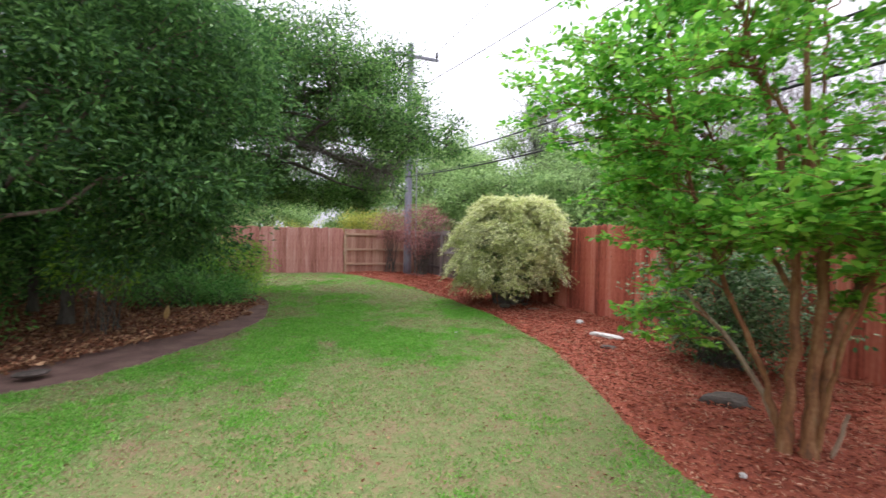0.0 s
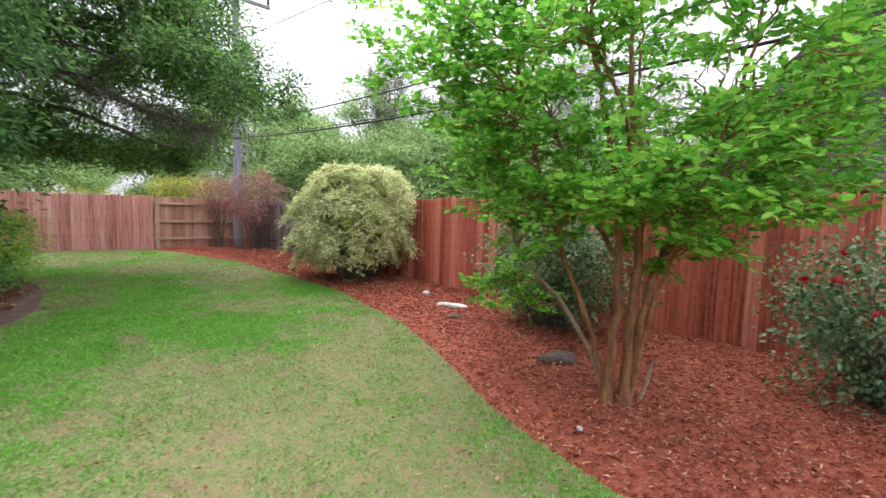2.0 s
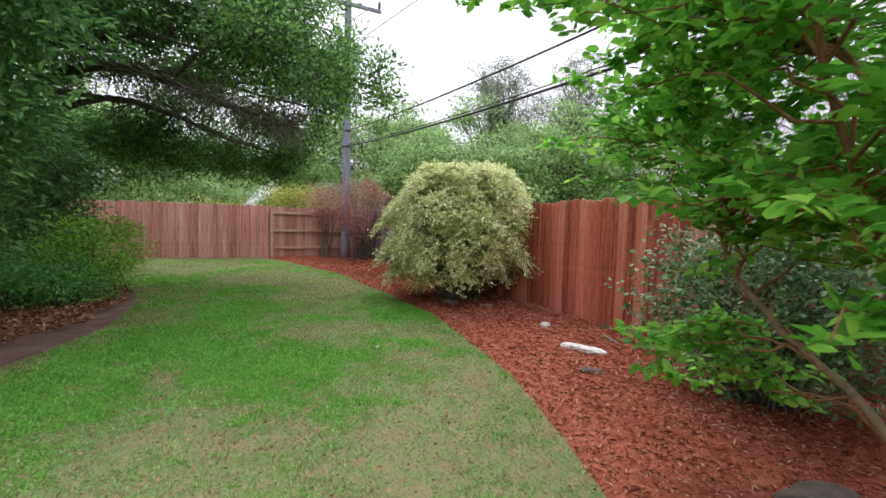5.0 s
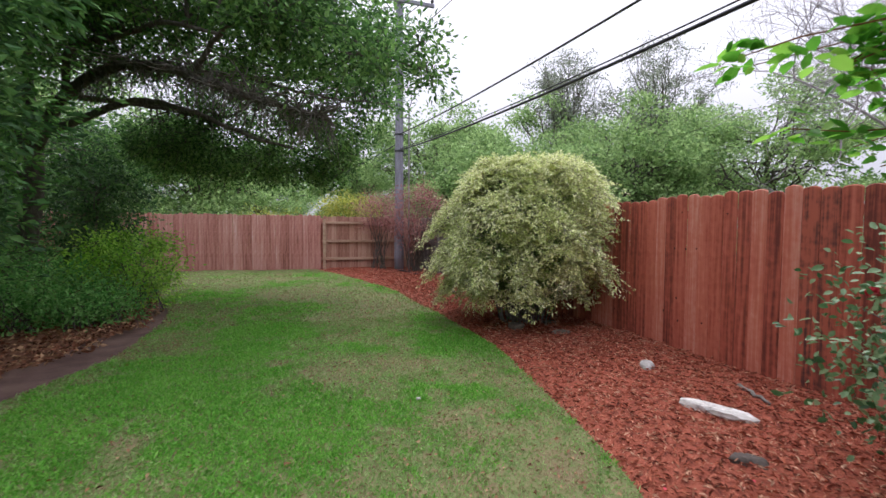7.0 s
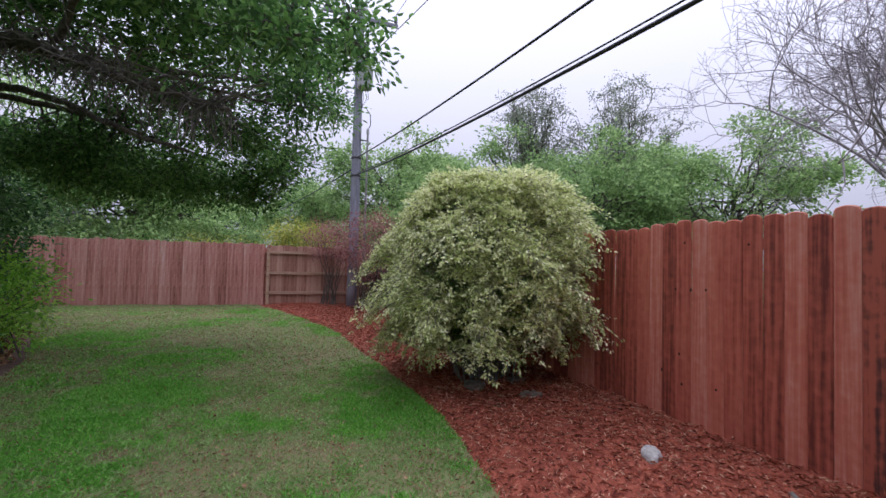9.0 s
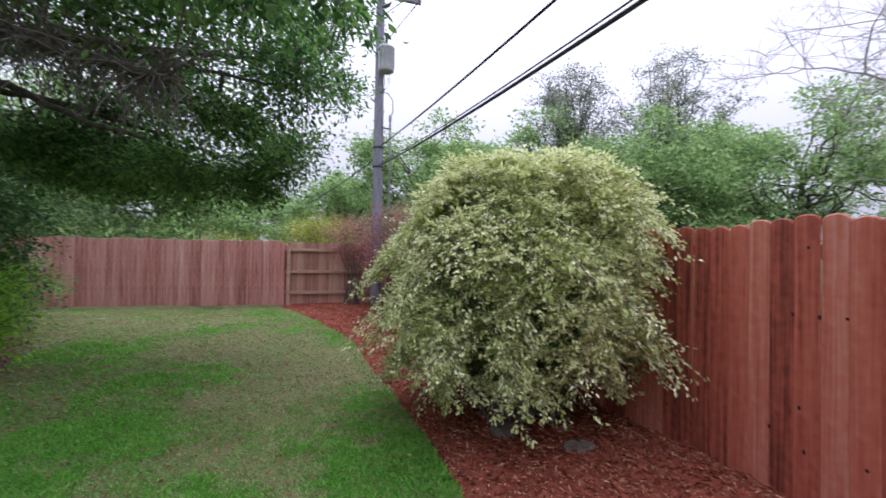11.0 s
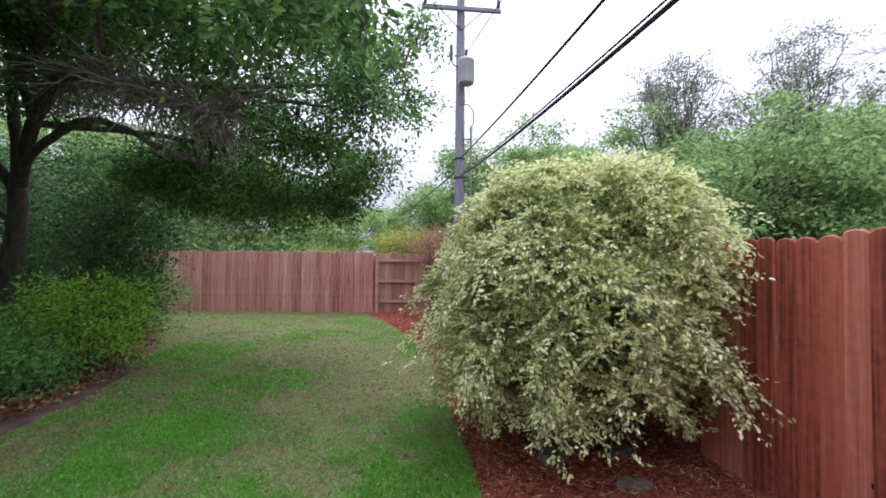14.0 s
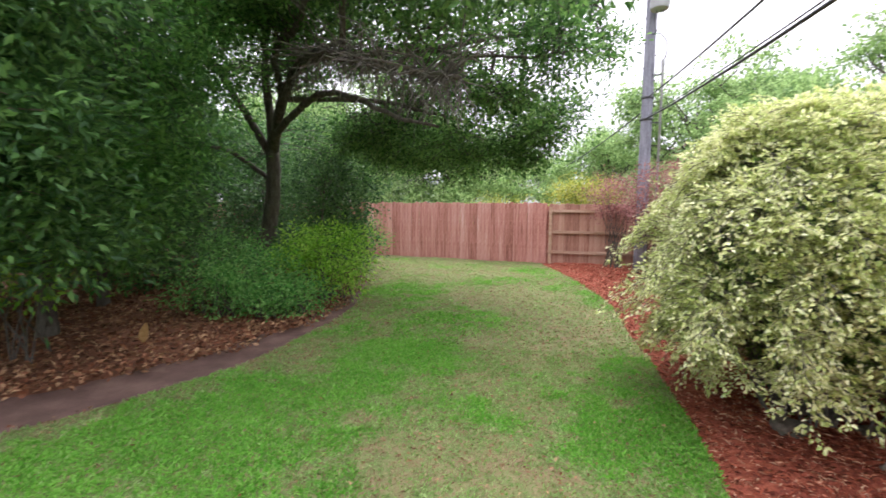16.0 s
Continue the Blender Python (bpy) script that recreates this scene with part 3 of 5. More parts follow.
# ---- trees ----
def tree(name, label, trunk, radius, blobs, leaf_m, bark_m, leaf_size, seed, limb_r=0.05, clump_r=0.35, per=60, width=0.45, fork=0.45, twig=True, detailed=False, flat=0.7, sides=8, kind_leaf="crown"):
    """trunk: points; blobs: (centre, radii, clumps). Limbs run from the trunk to each blob and on to its clumps."""
    global rng
    rng = np.random.default_rng(seed)
    trunk = np.asarray(trunk, float)
    root = thing(name, label, "tree", tuple(trunk[0]))
    base = trunk[0].copy()
    k = 4
    t = np.linspace(0, len(trunk) - 1, len(trunk) * k)
    fine = np.stack([np.interp(t, np.arange(len(trunk)), trunk[:, i]) for i in range(3)], 1)
    fine[1:-1] += rng.normal(size=(len(fine) - 2, 3)) * radius * 0.12
    rad = np.linspace(radius, radius * 0.45, len(fine))
    rad[0] *= 1.35
    lines = [(fine - base, rad)]
    twigs = []
    P, W, S = [], [], []
    for c, r, n in blobs:
        c = np.asarray(c, float)
        i = int(len(fine) * (fork + (1 - fork) * rng.random()))
        i = min(i, len(fine) - 1)
        limb = bend(fine[i], c, sag=0.12 * np.linalg.norm(c - fine[i]), wob=0.05 + 0.02 * np.linalg.norm(c - fine[i]), k=9)
        lr = limb_r * (0.7 + 0.6 * rng.random())
        lines.append((limb - base, np.linspace(lr, lr * 0.3, len(limb))))
        cs = clumps(c, r, n)
        cs[:, 2] = np.maximum(cs[:, 2], 0.12)
        for q in cs[:: (2 if twig else 4)]:
            j = rng.integers(4, len(limb))
            tw = bend(limb[j], q, sag=0.05, wob=0.04, k=5)
            twigs.append((tw - base, np.linspace(lr * 0.22 + 0.003, 0.003, len(tw))))
        p, w, s = foliage(cs, per, clump_r, leaf_size, flat)
        ok = p[:, 2] > 0.03
        P.append(p[ok])
        W.append(w[ok])
        S.append(s[ok])
    tubes("trunk", lines, bark_m, root, sides)
    tagged(tubes("branchwork", twigs, bark_m, root, 4), kind="stuff")
    leaves(kind_leaf, np.concatenate(P) - base, np.concatenate(W), np.concatenate(S), leaf_m, root, width, detailed=detailed)
    return root


def flow(pts, n):
    """A smooth curve through the points."""
    p = np.asarray(pts, float)
    e = np.concatenate([2 * p[:1] - p[1:2], p, 2 * p[-1:] - p[-2:-1]])
    t = np.linspace(0, len(p) - 1 - 1e-6, n)
    i = t.astype(int)
    f = (t - i)[:, None]
    a, b, c, d = e[i], e[i + 1], e[i + 2], e[i + 3]
    return 0.5 * (2 * b + (c - a) * f + (2 * a - 5 * b + 4 * c - d) * f ** 2 + (3 * b - a - 3 * c + d) * f ** 3)


def oak_tree():
    """Live oak: a short trunk that forks, long low limbs over the lawn, tufts of leaves along the twigs."""
    global rng
    rng = np.random.default_rng(21)
    o = np.array([-3.62, 11.95, 0.0])
    root = thing("oak_tree", "spreading dark green oak tree leaning over the lawn", "tree", tuple(o))
    trunk = flow([(-3.62, 11.95, 0), (-3.36, 11.98, 0.6), (-3.14, 12.0, 1.2), (-3.06, 12.05, 1.95), (-3.0, 12.0, 2.8)], 16)
    trunk[2:-1] += rng.normal(size=(13, 3)) * 0.012
    r = np.linspace(0.17, 0.125, 16)
    r[:2] *= (1.5, 1.15)
    tubes("trunk", [(trunk - o, r)], M_BARK, root, 12)
    runs = [([(-3.0, 12.0, 2.7), (-2.3, 11.3, 3.5), (-1.2, 10.2, 3.75), (-0.1, 9.2, 3.45), (0.8, 8.6, 3.05), (1.5, 8.2, 2.75)], 0.105, 0.025),
            ([(-3.0, 12.0, 2.7), (-2.95, 11.9, 3.9), (-2.4, 11.4, 5.2), (-1.6, 10.8, 6.3)], 0.10, 0.03),
            ([(-3.0, 12.0, 2.6), (-3.6, 11.8, 3.6), (-4.4, 11.6, 4.7), (-5.0, 11.6, 5.6)], 0.085, 0.025),
            ([(-2.7, 11.7, 4.4), (-1.2, 10.6, 5.0), (0.4, 9.6, 4.6), (1.6, 8.7, 4.0), (2.5, 7.8, 3.35)], 0.06, 0.012),
            ([(-1.2, 10.2, 3.75), (0.5, 10.7, 3.9), (1.8, 11.2, 4.2), (2.8, 11.6, 4.7)], 0.055, 0.012),
            ([(-2.3, 11.3, 3.5), (-0.8, 12.3, 3.6), (0.8, 12.6, 3.2), (2.2, 12.5, 2.7)], 0.055, 0.012),
            ([(0.4, 9.6, 4.6), (1.2, 9.6, 5.0), (2.0, 9.6, 5.4)], 0.03, 0.01),
            ([(-0.1, 9.2, 3.5), (0.4, 8.3, 3.7), (1.0, 7.5, 3.6)], 0.04, 0.01),
            ([(0.5, 10.7, 3.9), (1.6, 10.6, 3.7), (2.6, 10.3, 3.6)], 0.03, 0.01),
            ([(-2.75, 11.75, 3.0), (-2.0, 11.0, 3.05), (-1.1, 10.5, 3.3), (-0.3, 9.9, 3.1), (0.5, 9.3, 2.7), (1.1, 9.0, 2.5)], 0.07, 0.015),
            ([(-2.3, 11.3, 3.5), (-1.9, 10.6, 4.0), (-1.1, 9.9, 4.1), (-0.4, 9.0, 4.0), (0.3, 8.5, 3.7)], 0.06, 0.02),
            ([(-3.1, 12.0, 2.2), (-3.8, 11.7, 2.7), (-4.5, 11.2, 2.9), (-5.4, 10.9, 3.3)], 0.05, 0.015)]
    paths = []
    for pts, a, b in runs:
        l = flow(pts, 9 * len(pts))
        l[2:-1] += np.cumsum(rng.normal(size=(len(l) - 3, 3)) * 0.012, 0) * np.sin(np.linspace(0, np.pi, len(l) - 3))[:, None]
        tubes("limb", [(l - o, np.linspace(a, b, len(l)))], M_BARK, root, 9)
        paths.append(l)
    wood = np.concatenate(paths)
    blobs = [((1.7, 7.7, 3.3), (0.85, 0.7, 0.42), 24), ((0.9, 7.6, 3.65), (0.9, 0.8, 0.4), 34), ((2.05, 8.6, 4.0), (0.6, 0.9, 0.6), 18), ((1.2, 8.8, 4.6), (1.1, 1.1, 0.55), 50),
             ((0.0, 8.7, 4.3), (1.1, 0.9, 0.5), 42), ((-1.3, 9.4, 4.6), (1.2, 1.0, 0.6), 46), ((2.3, 10.3, 3.7), (0.65, 0.8, 0.8), 28), ((2.6, 11.8, 4.8), (0.75, 0.9, 0.9), 26),
             ((2.1, 12.3, 3.1), (0.9, 0.9, 0.6), 52), ((1.4, 11.0, 3.25), (0.9, 0.9, 0.45), 44), ((1.4, 11.0, 5.2), (1.3, 1.2, 0.7), 60), ((1.9, 9.6, 5.4), (0.8, 1.0, 0.6), 20),
             ((-0.3, 13.0, 3.7), (1.3, 1.1, 0.6), 54), ((0.6, 12.6, 4.4), (1.2, 1.0, 0.6), 50), ((-1.5, 11.4, 5.4), (1.7, 1.5, 0.8), 66), ((-0.2, 10.4, 6.2), (1.9, 1.5, 0.9), 70),
             ((-3.0, 11.0, 6.1), (1.9, 1.7, 0.9), 66), ((-4.8, 11.6, 5.4), (1.7, 1.6, 1.0), 60), ((-2.4, 12.6, 7.4), (2.0, 1.9, 1.0), 50), ((-1.8, 13.6, 3.2), (1.3, 1.1, 0.7), 44),
             ((2.55, 7.35, 3.1), (0.28, 0.25, 0.2), 5), ((2.5, 7.5, 3.55), (0.3, 0.3, 0.2), 4), ((3.3, 11.9, 5.4), (0.35, 0.4, 0.6), 9), ((3.1, 12.0, 4.0), (0.35, 0.5, 0.5), 10),
             ((0.6, 11.8, 2.7), (1.0, 0.9, 0.4), 34), ((-3.6, 10.4, 4.6), (1.2, 1.1, 0.7), 40), ((-0.5, 9.3, 5.3), (1.3, 1.1, 0.7), 54), ((-1.9, 10.0, 4.5), (1.1, 1.0, 0.4), 34), ((-1.3, 14.4, 2.75), (0.9, 0.7, 0.42), 44), ((0.8, 12.7, 2.55), (1.1, 0.8, 0.42), 50), ((-0.3, 13.4, 2.6), (1.0, 0.8, 0.42), 46), ((1.7, 12.9, 2.5), (0.7, 0.7, 0.38), 28), ((-2.6, 9.8, 5.4), (1.3, 1.1, 0.6), 46), ((-4.4, 10.6, 6.4), (1.8, 1.5, 1.0), 62), ((-1.4, 10.6, 4.4), (1.3, 1.0, 0.38), 46), ((-0.2, 9.8, 4.15), (1.0, 0.8, 0.3), 32), ((-3.4, 11.2, 5.0), (1.4, 1.2, 0.6), 48), ((-3.6, 12.6, 4.5), (1.3, 1.1, 0.7), 44), ((-4.2, 10.6, 3.6), (1.0, 0.9, 0.4), 30), ((-0.9, 12.6, 2.9), (1.1, 0.9, 0.45), 44), ((-2.2, 11.6, 4.2), (1.2, 1.1, 0.6), 40),
             ((0.9, 9.8, 3.8), (0.9, 0.8, 0.4), 34), ((0.3, 8.2, 4.9), (1.2, 0.8, 0.5), 40), ((-0.6, 12.0, 4.4), (1.2, 1.0, 0.5), 44), ((1.8, 11.4, 4.2), (0.8, 0.8, 0.6), 22), ((-1.4, 12.6, 3.0), (1.0, 0.9, 0.5), 34)]
    twigs, P, W, S = [], [], [], []
    for c, rad, n in blobs:
        c = np.array(c)
        d = np.linalg.norm(wood - c, axis=1)
        hub = wood[np.argmin(d)]
        b = bend(hub, c, 0.08, 0.05, 8)
        twigs.append((b - o, np.linspace(0.022, 0.009, 8)))
        for q in clumps(c, rad, n, 0.25):
            st = b[rng.integers(3, 8)] if rng.random() < 0.75 else wood[np.argsort(np.linalg.norm(wood - q, axis=1))[rng.integers(0, 4)]]
            tw = bend(st, q, 0.06, 0.035, 6)
            twigs.append((tw - o, np.linspace(0.009, 0.003, 6)))
            # tufts along the outer half of the twig
            m = 62
            u = 2.2 + 2.8 * rng.random(m) ** 0.7
            j = np.minimum(4, u.astype(int))
            f = tw[j] + (tw[j + 1] - tw[j]) * (u - j)[:, None]
            off = rng.normal(size=(m, 3)) * np.array([0.13, 0.13, 0.085])
            P.append(f + off)
            W.append(off * 3 + rng.normal(size=(m, 3)) * 0.32 + unit(tw[-1] - tw[2]) * 0.2)
            S.append(0.08 * (0.6 + 0.65 * rng.random(m)))
    tagged(tubes("branchwork", twigs, M_BARK, root, 4), kind="stuff")
    leaves("crown", np.concatenate(P) - o, np.concatenate(W), np.concatenate(S), M_OAK, root, 0.46, 0.3, detailed=True)
    # bare dead twigs hang from the long limb
    limb = paths[0]
    hang = []
    for i in range(300):
        s = limb[rng.integers(14, len(limb))]
        e = s + np.array([rng.normal() * 0.16, rng.normal() * 0.22, -rng.random() * 0.42 - 0.08])
        hang.append((bend(s, e, 0.03, 0.02, 7) - o, np.linspace(0.008, 0.003, 7)))
    for i in range(150):
        s = limb[rng.integers(10, len(limb))]
        e = s + np.array([rng.normal() * 0.4, rng.normal() * 0.4, rng.normal() * 0.2 + 0.1])
        hang.append((bend(s, e, 0.05, 0.03, 7) - o, np.linspace(0.012, 0.003, 7)))
    tagged(tubes("dead_twig_tangle", hang, M_TWIG, root, 4, "grey bare dead twigs hanging from a limb"), kind="stuff")


oak_tree()

# dark cedar and understory at the edge of the lawn
tree("cedar_tree", "dark green cedar tree with a bare reddish grey trunk", [(-3.64, 5.85, 0), (-3.6, 5.9, 1.0), (-3.6, 6.0, 2.0), (-3.65, 6.15, 3.2), (-3.55, 6.3, 5.5)], 0.135,
     [((-2.9, 6.6, 3.2), (1.2, 1.3, 0.9), 60), ((-3.6, 6.0, 2.6), (1.2, 1.2, 0.8), 50), ((-2.9, 6.6, 4.6), (1.4, 1.5, 1.1), 70), ((-3.9, 6.6, 4.4), (1.4, 1.5, 1.2), 60), ((-3.2, 6.5, 6.3), (1.6, 1.7, 1.4), 70), ((-1.7, 6.5, 2.2), (0.8, 0.7, 0.45), 40), ((-1.6, 6.7, 3.2), (0.8, 0.8, 0.5), 44), ((-2.2, 7.0, 1.5), (0.8, 0.7, 0.4), 36), ((-1.7, 6.8, 4.2), (0.9, 0.9, 0.6), 44)],
     M_CEDAR, M_CEDARBARK, 0.10, 31, 0.035, 0.24, 120, 0.34, 0.35)
tree("cedar_tree", "dense dark evergreen tree with foliage near the ground", [(-3.75, 8.4, 0), (-3.7, 8.4, 1.2), (-3.5, 8.5, 3.0), (-3.3, 8.6, 5.4)], 0.10,
     [((-2.7, 8.8, 2.6), (1.0, 1.0, 0.9), 50), ((-3.3, 8.8, 1.6), (1.1, 0.9, 0.7), 55), ((-2.7, 8.8, 4.3), (1.3, 1.4, 1.2), 80), ((-3.8, 8.5, 3.4), (1.2, 1.3, 1.1), 60), ((-3.2, 8.8, 6.1), (1.6, 1.6, 1.4), 80)],
     M_UNDER, M_BARK, 0.09, 32, 0.03, 0.24, 80, 0.42, 0.3)
tree("cedar_tree", "dark evergreen tree behind the leaf litter", [(-4.75, 9.9, 0), (-4.7, 9.9, 1.4), (-4.6, 10.0, 4.0)], 0.08,
     [((-4.3, 10.0, 1.9), (1.2, 1.1, 1.1), 80), ((-4.5, 10.2, 3.9), (1.4, 1.4, 1.2), 70), ((-5.6, 9.6, 2.8), (1.2, 1.3, 1.4), 60)],
     M_CEDAR, M_BARK, 0.10, 33, 0.03, 0.24, 110, 0.34, 0.3)
for i, (x, y, h, s) in enumerate([(-6.4, 8.4, 4.4, 1.0), (-6.2, 6.4, 4.2, 1.0), (-7.2, 11.6, 5.2, 1.2), (-5.8, 4.4, 4.5, 1.1), (-8.5, 14.5, 5.5, 1.4), (-5.9, 15.6, 3.6, 1.0), (-9.2, 9.4, 6.0, 1.4), (-7.5, 2.0, 5.0, 1.3), (-5.6, 11.8, 3.2, 1.0), (-7.4, 17.4, 4.0, 1.3), (-11.0, 12.5, 6.0, 1.6), (-11.0, 17.0, 6.0, 1.5), (-3.2, 14.6, 3.4, 0.7)]):
    # past y = 11 the leaf colour itself carries the deep shade
    tree("yaupon_tree", "bushy dark green evergreen understory tree", [(x, y, 0), (x + 0.1, y, h * 0.3), (x - 0.1, y + 0.1, h * 0.75)], 0.06,
         [((x, y, h * 0.24), (1.25 * s, 1.25 * s, h * 0.22), 80), ((x + 0.2, y + 0.1, h * 0.62), (1.3 * s, 1.3 * s, h * 0.24), 70), ((x - 0.1, y, h * 0.92), (1.2 * s, 1.2 * s, h * 0.22), 55)],
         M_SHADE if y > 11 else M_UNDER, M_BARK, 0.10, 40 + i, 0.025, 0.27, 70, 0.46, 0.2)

# leaves here take the darkened colour that stands for the oak's shade
tree("young_tree", "slender young tree with loose green leaves under the oak", [(-2.55, 12.9, 0), (-2.5, 12.9, 1.2), (-2.35, 12.85, 2.3)], 0.035,
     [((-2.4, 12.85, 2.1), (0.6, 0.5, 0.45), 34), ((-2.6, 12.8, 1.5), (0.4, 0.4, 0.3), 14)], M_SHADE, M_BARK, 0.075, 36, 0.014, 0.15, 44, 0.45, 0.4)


def shrub(name, label, c, r, n, per, leaf_m, leaf_size, seed, spread=0.14, stem_m=None, category="shrub", width=0.45, detailed=False, base_spread=0.15, low=0.45):
    """A bush: stems from one foot, clumps of leaves over an ellipsoid."""
    global rng
    rng = np.random.default_rng(seed)
    c = np.asarray(c, float)
    foot = np.array([c[0], c[1], 0.0])
    root = thing(name, label, category, tuple(foot))
    cs = clumps(c, r, n, low)
    cs[:, 2] = np.maximum(cs[:, 2], 0.08)
    st = []
    for q in cs[::3]:
        a = foot + np.array([rng.normal() * base_spread, rng.normal() * base_spread, 0])
        l = bend(a, q, sag=0.15, wob=0.02, k=6)
        st.append((l - foot, np.linspace(0.012, 0.003, 6)))
    tagged(tubes("branchwork", st, stem_m or M_BARK, root, 5), kind="stuff")
    p, w, s = foliage(cs, per, spread, leaf_size)
    ok = p[:, 2] > 0.02
    leaves("foliage", p[ok] - foot, w[ok], s[ok], leaf_m, root, width, detailed=detailed)
    return root


for k, (x, y, z, q) in enumerate([(-2.3, 9.9, 0.36, 0.44), (-1.75, 9.95, 0.30, 0.40), (-1.4, 10.25, 0.30, 0.36), (-1.9, 10.45, 0.44, 0.45), (-2.5, 10.7, 0.52, 0.50), (-2.9, 10.0, 0.45, 0.5)]):
    shrub("green_shrub", "low glossy deep green shrub at the edge of the lawn", (x, y, z), (q, q, z * 0.95), 38, 34, M_GLOSSY, 0.065, 70 + k, 0.12)
shrub("green_shrub", "feathery yellow-green shrub in front of the fence", (-1.5, 11.35, 0.74), (0.8, 0.78, 0.6), 105, 46, M_BRIGHT, 0.07, 53)
shrub("sapling", "leafy bright green sapling beside a dark trunk", (-3.1, 7.7, 1.15), (0.45, 0.45, 0.6), 34, 40, M_BRIGHT, 0.075, 62)
shrub("green_shrub", "dark green shrub under the oak", (-3.3, 11.4, 0.6), (0.9, 0.9, 0.6), 80, 45, M_UNDER, 0.065, 54)
shrub("green_shrub", "dark green shrub under the oak", (-3.6, 16.2, 0.8), (1.1, 1.1, 0.8), 80, 45, M_UNDER, 0.07, 55)
shrub("green_shrub", "dark green shrub beside the cedar trunk", (-4.6, 6.9, 0.8), (0.8, 0.8, 0.8), 70, 45, M_UNDER, 0.065, 56)
shrub("green_shrub", "dark green shrub beside the cedar trunk", (-5.2, 5.4, 0.9), (0.9, 0.9, 0.9), 70, 45, M_UNDER, 0.065, 57)
shrub("purple_shrub", "sparse purple-leaved shrub around the utility pole", (5.0, 16.25, 1.85), (1.05, 0.8, 1.05), 150, 32, M_PURPLE, 0.07, 58, 0.15)
shrub("purple_shrub", "sparse purple-leaved shrub in front of the fence panel", (4.0, 17.4, 2.0), (0.85, 0.4, 0.6), 70, 36, M_PURPLE, 0.07, 59, 0.15)
shrub("yellow_shrub", "yellow-green shrub rising behind the fence panel", (3.3, 19.3, 1.9), (1.1, 0.7, 0.85), 110, 50, M_YELLOW, 0.09, 60, 0.18)
shrub("yellow_shrub", "yellow-green hedge behind the far fence", (0.6, 20.6, 1.5), (1.4, 0.6, 0.65), 80, 34, M_YELLOW, 0.07, 61, 0.16)


# ---- variegated shrub: arching canes with small cream-edged leaves ----
def variegated_shrub():
    global rng
    rng = np.random.default_rng(77)
    foot = np.array([4.34, 8.44, 0.0])
    root = thing("variegated_shrub", "large rounded shrub with arching branches of cream and green leaves", "shrub", tuple(foot))
    levels = [0.2, 0.45, 0.8, 1.2, 1.6, 1.9, 2.12, 2.28, 2.36]
    widths = [0.80, 1.0, 1.10, 1.09, 1.03, 0.92, 0.73, 0.48, 0.2]
    canes, twigs, P, W, S = [], [], [], [], []
    inner_P, inner_W, inner_S = [], [], []

    def skin(a, z):
        lump = 1 + 0.08 * math.sin(3 * a + 1.0) + 0.08 * math.sin(7 * a + z * 2) + 0.09 * math.sin(7 * z + 4 * a)
        return float(np.interp(z, levels, widths)) * lump

    # canes from the foot fill the inside with plain green leaves, coloured darker as shade
    for i in range(260):
        a = rng.random() * 2 * np.pi
        z = 0.35 + 1.75 * rng.random() ** 0.8
        d = np.array([math.cos(a), math.sin(a), 0])
        s0 = np.array([rng.normal() * 0.13, rng.normal() * 0.13, 0])
        e = d * skin(a, z) * 0.80 + [0, 0, z]
        line = flow([s0, s0 * 1.3 + d * 0.10 + [0, 0, z * 0.55], e * 0.62 + [0, 0, z * 0.42], e], 11)
        line[1:] += rng.normal(size=(10, 3)) * 0.012
        canes.append((line, np.linspace(0.010, 0.003, 11)))
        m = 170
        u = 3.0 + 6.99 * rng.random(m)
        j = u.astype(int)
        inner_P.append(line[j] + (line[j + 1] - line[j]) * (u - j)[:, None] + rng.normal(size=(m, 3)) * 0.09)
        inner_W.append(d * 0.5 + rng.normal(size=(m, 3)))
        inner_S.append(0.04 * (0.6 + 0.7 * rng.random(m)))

    # arching sprays over the skin: a bowed shoot with side twigs in one leafy layer
    def spray(a, z, start, length, rise, droop, count):
        d = np.array([math.cos(a), math.sin(a), 0])
        side = np.array([-d[1], d[0], 0])
        q = d * start + [0.16 * (z / 2.2) ** 2, 0, z]
        sway = side * rng.normal() * 0.3 * length
        e = q + d * length + sway + [0, 0, rise - droop]
        e[2] = max(e[2], 0.14 + 0.14 * rng.random())
        mid = q + d * length * 0.55 + sway * 0.4 + [0, 0, rise]
        sh = flow([q, mid, e], 9)
        canes.append((sh, np.linspace(0.0045, 0.0015, 9)))
        for k in range(14):
            j = 1 + k % 8
            way = (sh[j] - sh[j - 1]) * 2.2 + side * (1 if k % 2 else -1) * (0.06 + 0.07 * rng.random()) + rng.normal(size=3) * 0.03
            tip = sh[j] + way * (0.65 + 0.6 * rng.random()) + [0, 0, 0.01 - 0.04 * rng.random()]
            tw = bend(sh[j], tip, 0.015, 0.004, 4)
            twigs.append((tw, [0.0022, 0.002, 0.0016, 0.0012]))
            v = rng.random((count, 1))
            P.append(tw[0] + (tip - tw[0]) * v + rng.normal(size=(count, 3)) * np.array([0.016, 0.016, 0.008]))
            W.append(way * 0.9 + side * (rng.choice([-1, 1], size=(count, 1)) * 0.09) + rng.normal(size=(count, 3)) * 0.06 + [0, 0, -0.005])
            S.append(0.035 * (0.65 + 0.6 * rng.random(count)))

    for i in range(660):
        a = rng.random() * 2 * np.pi
        z = 0.40 + 1.9 * rng.random() ** 0.9
        f = 0.55 + 0.28 * rng.random()
        w = skin(a, z)
        high = min(1.0, max(0.0, (z - 1.1) / 1.0))
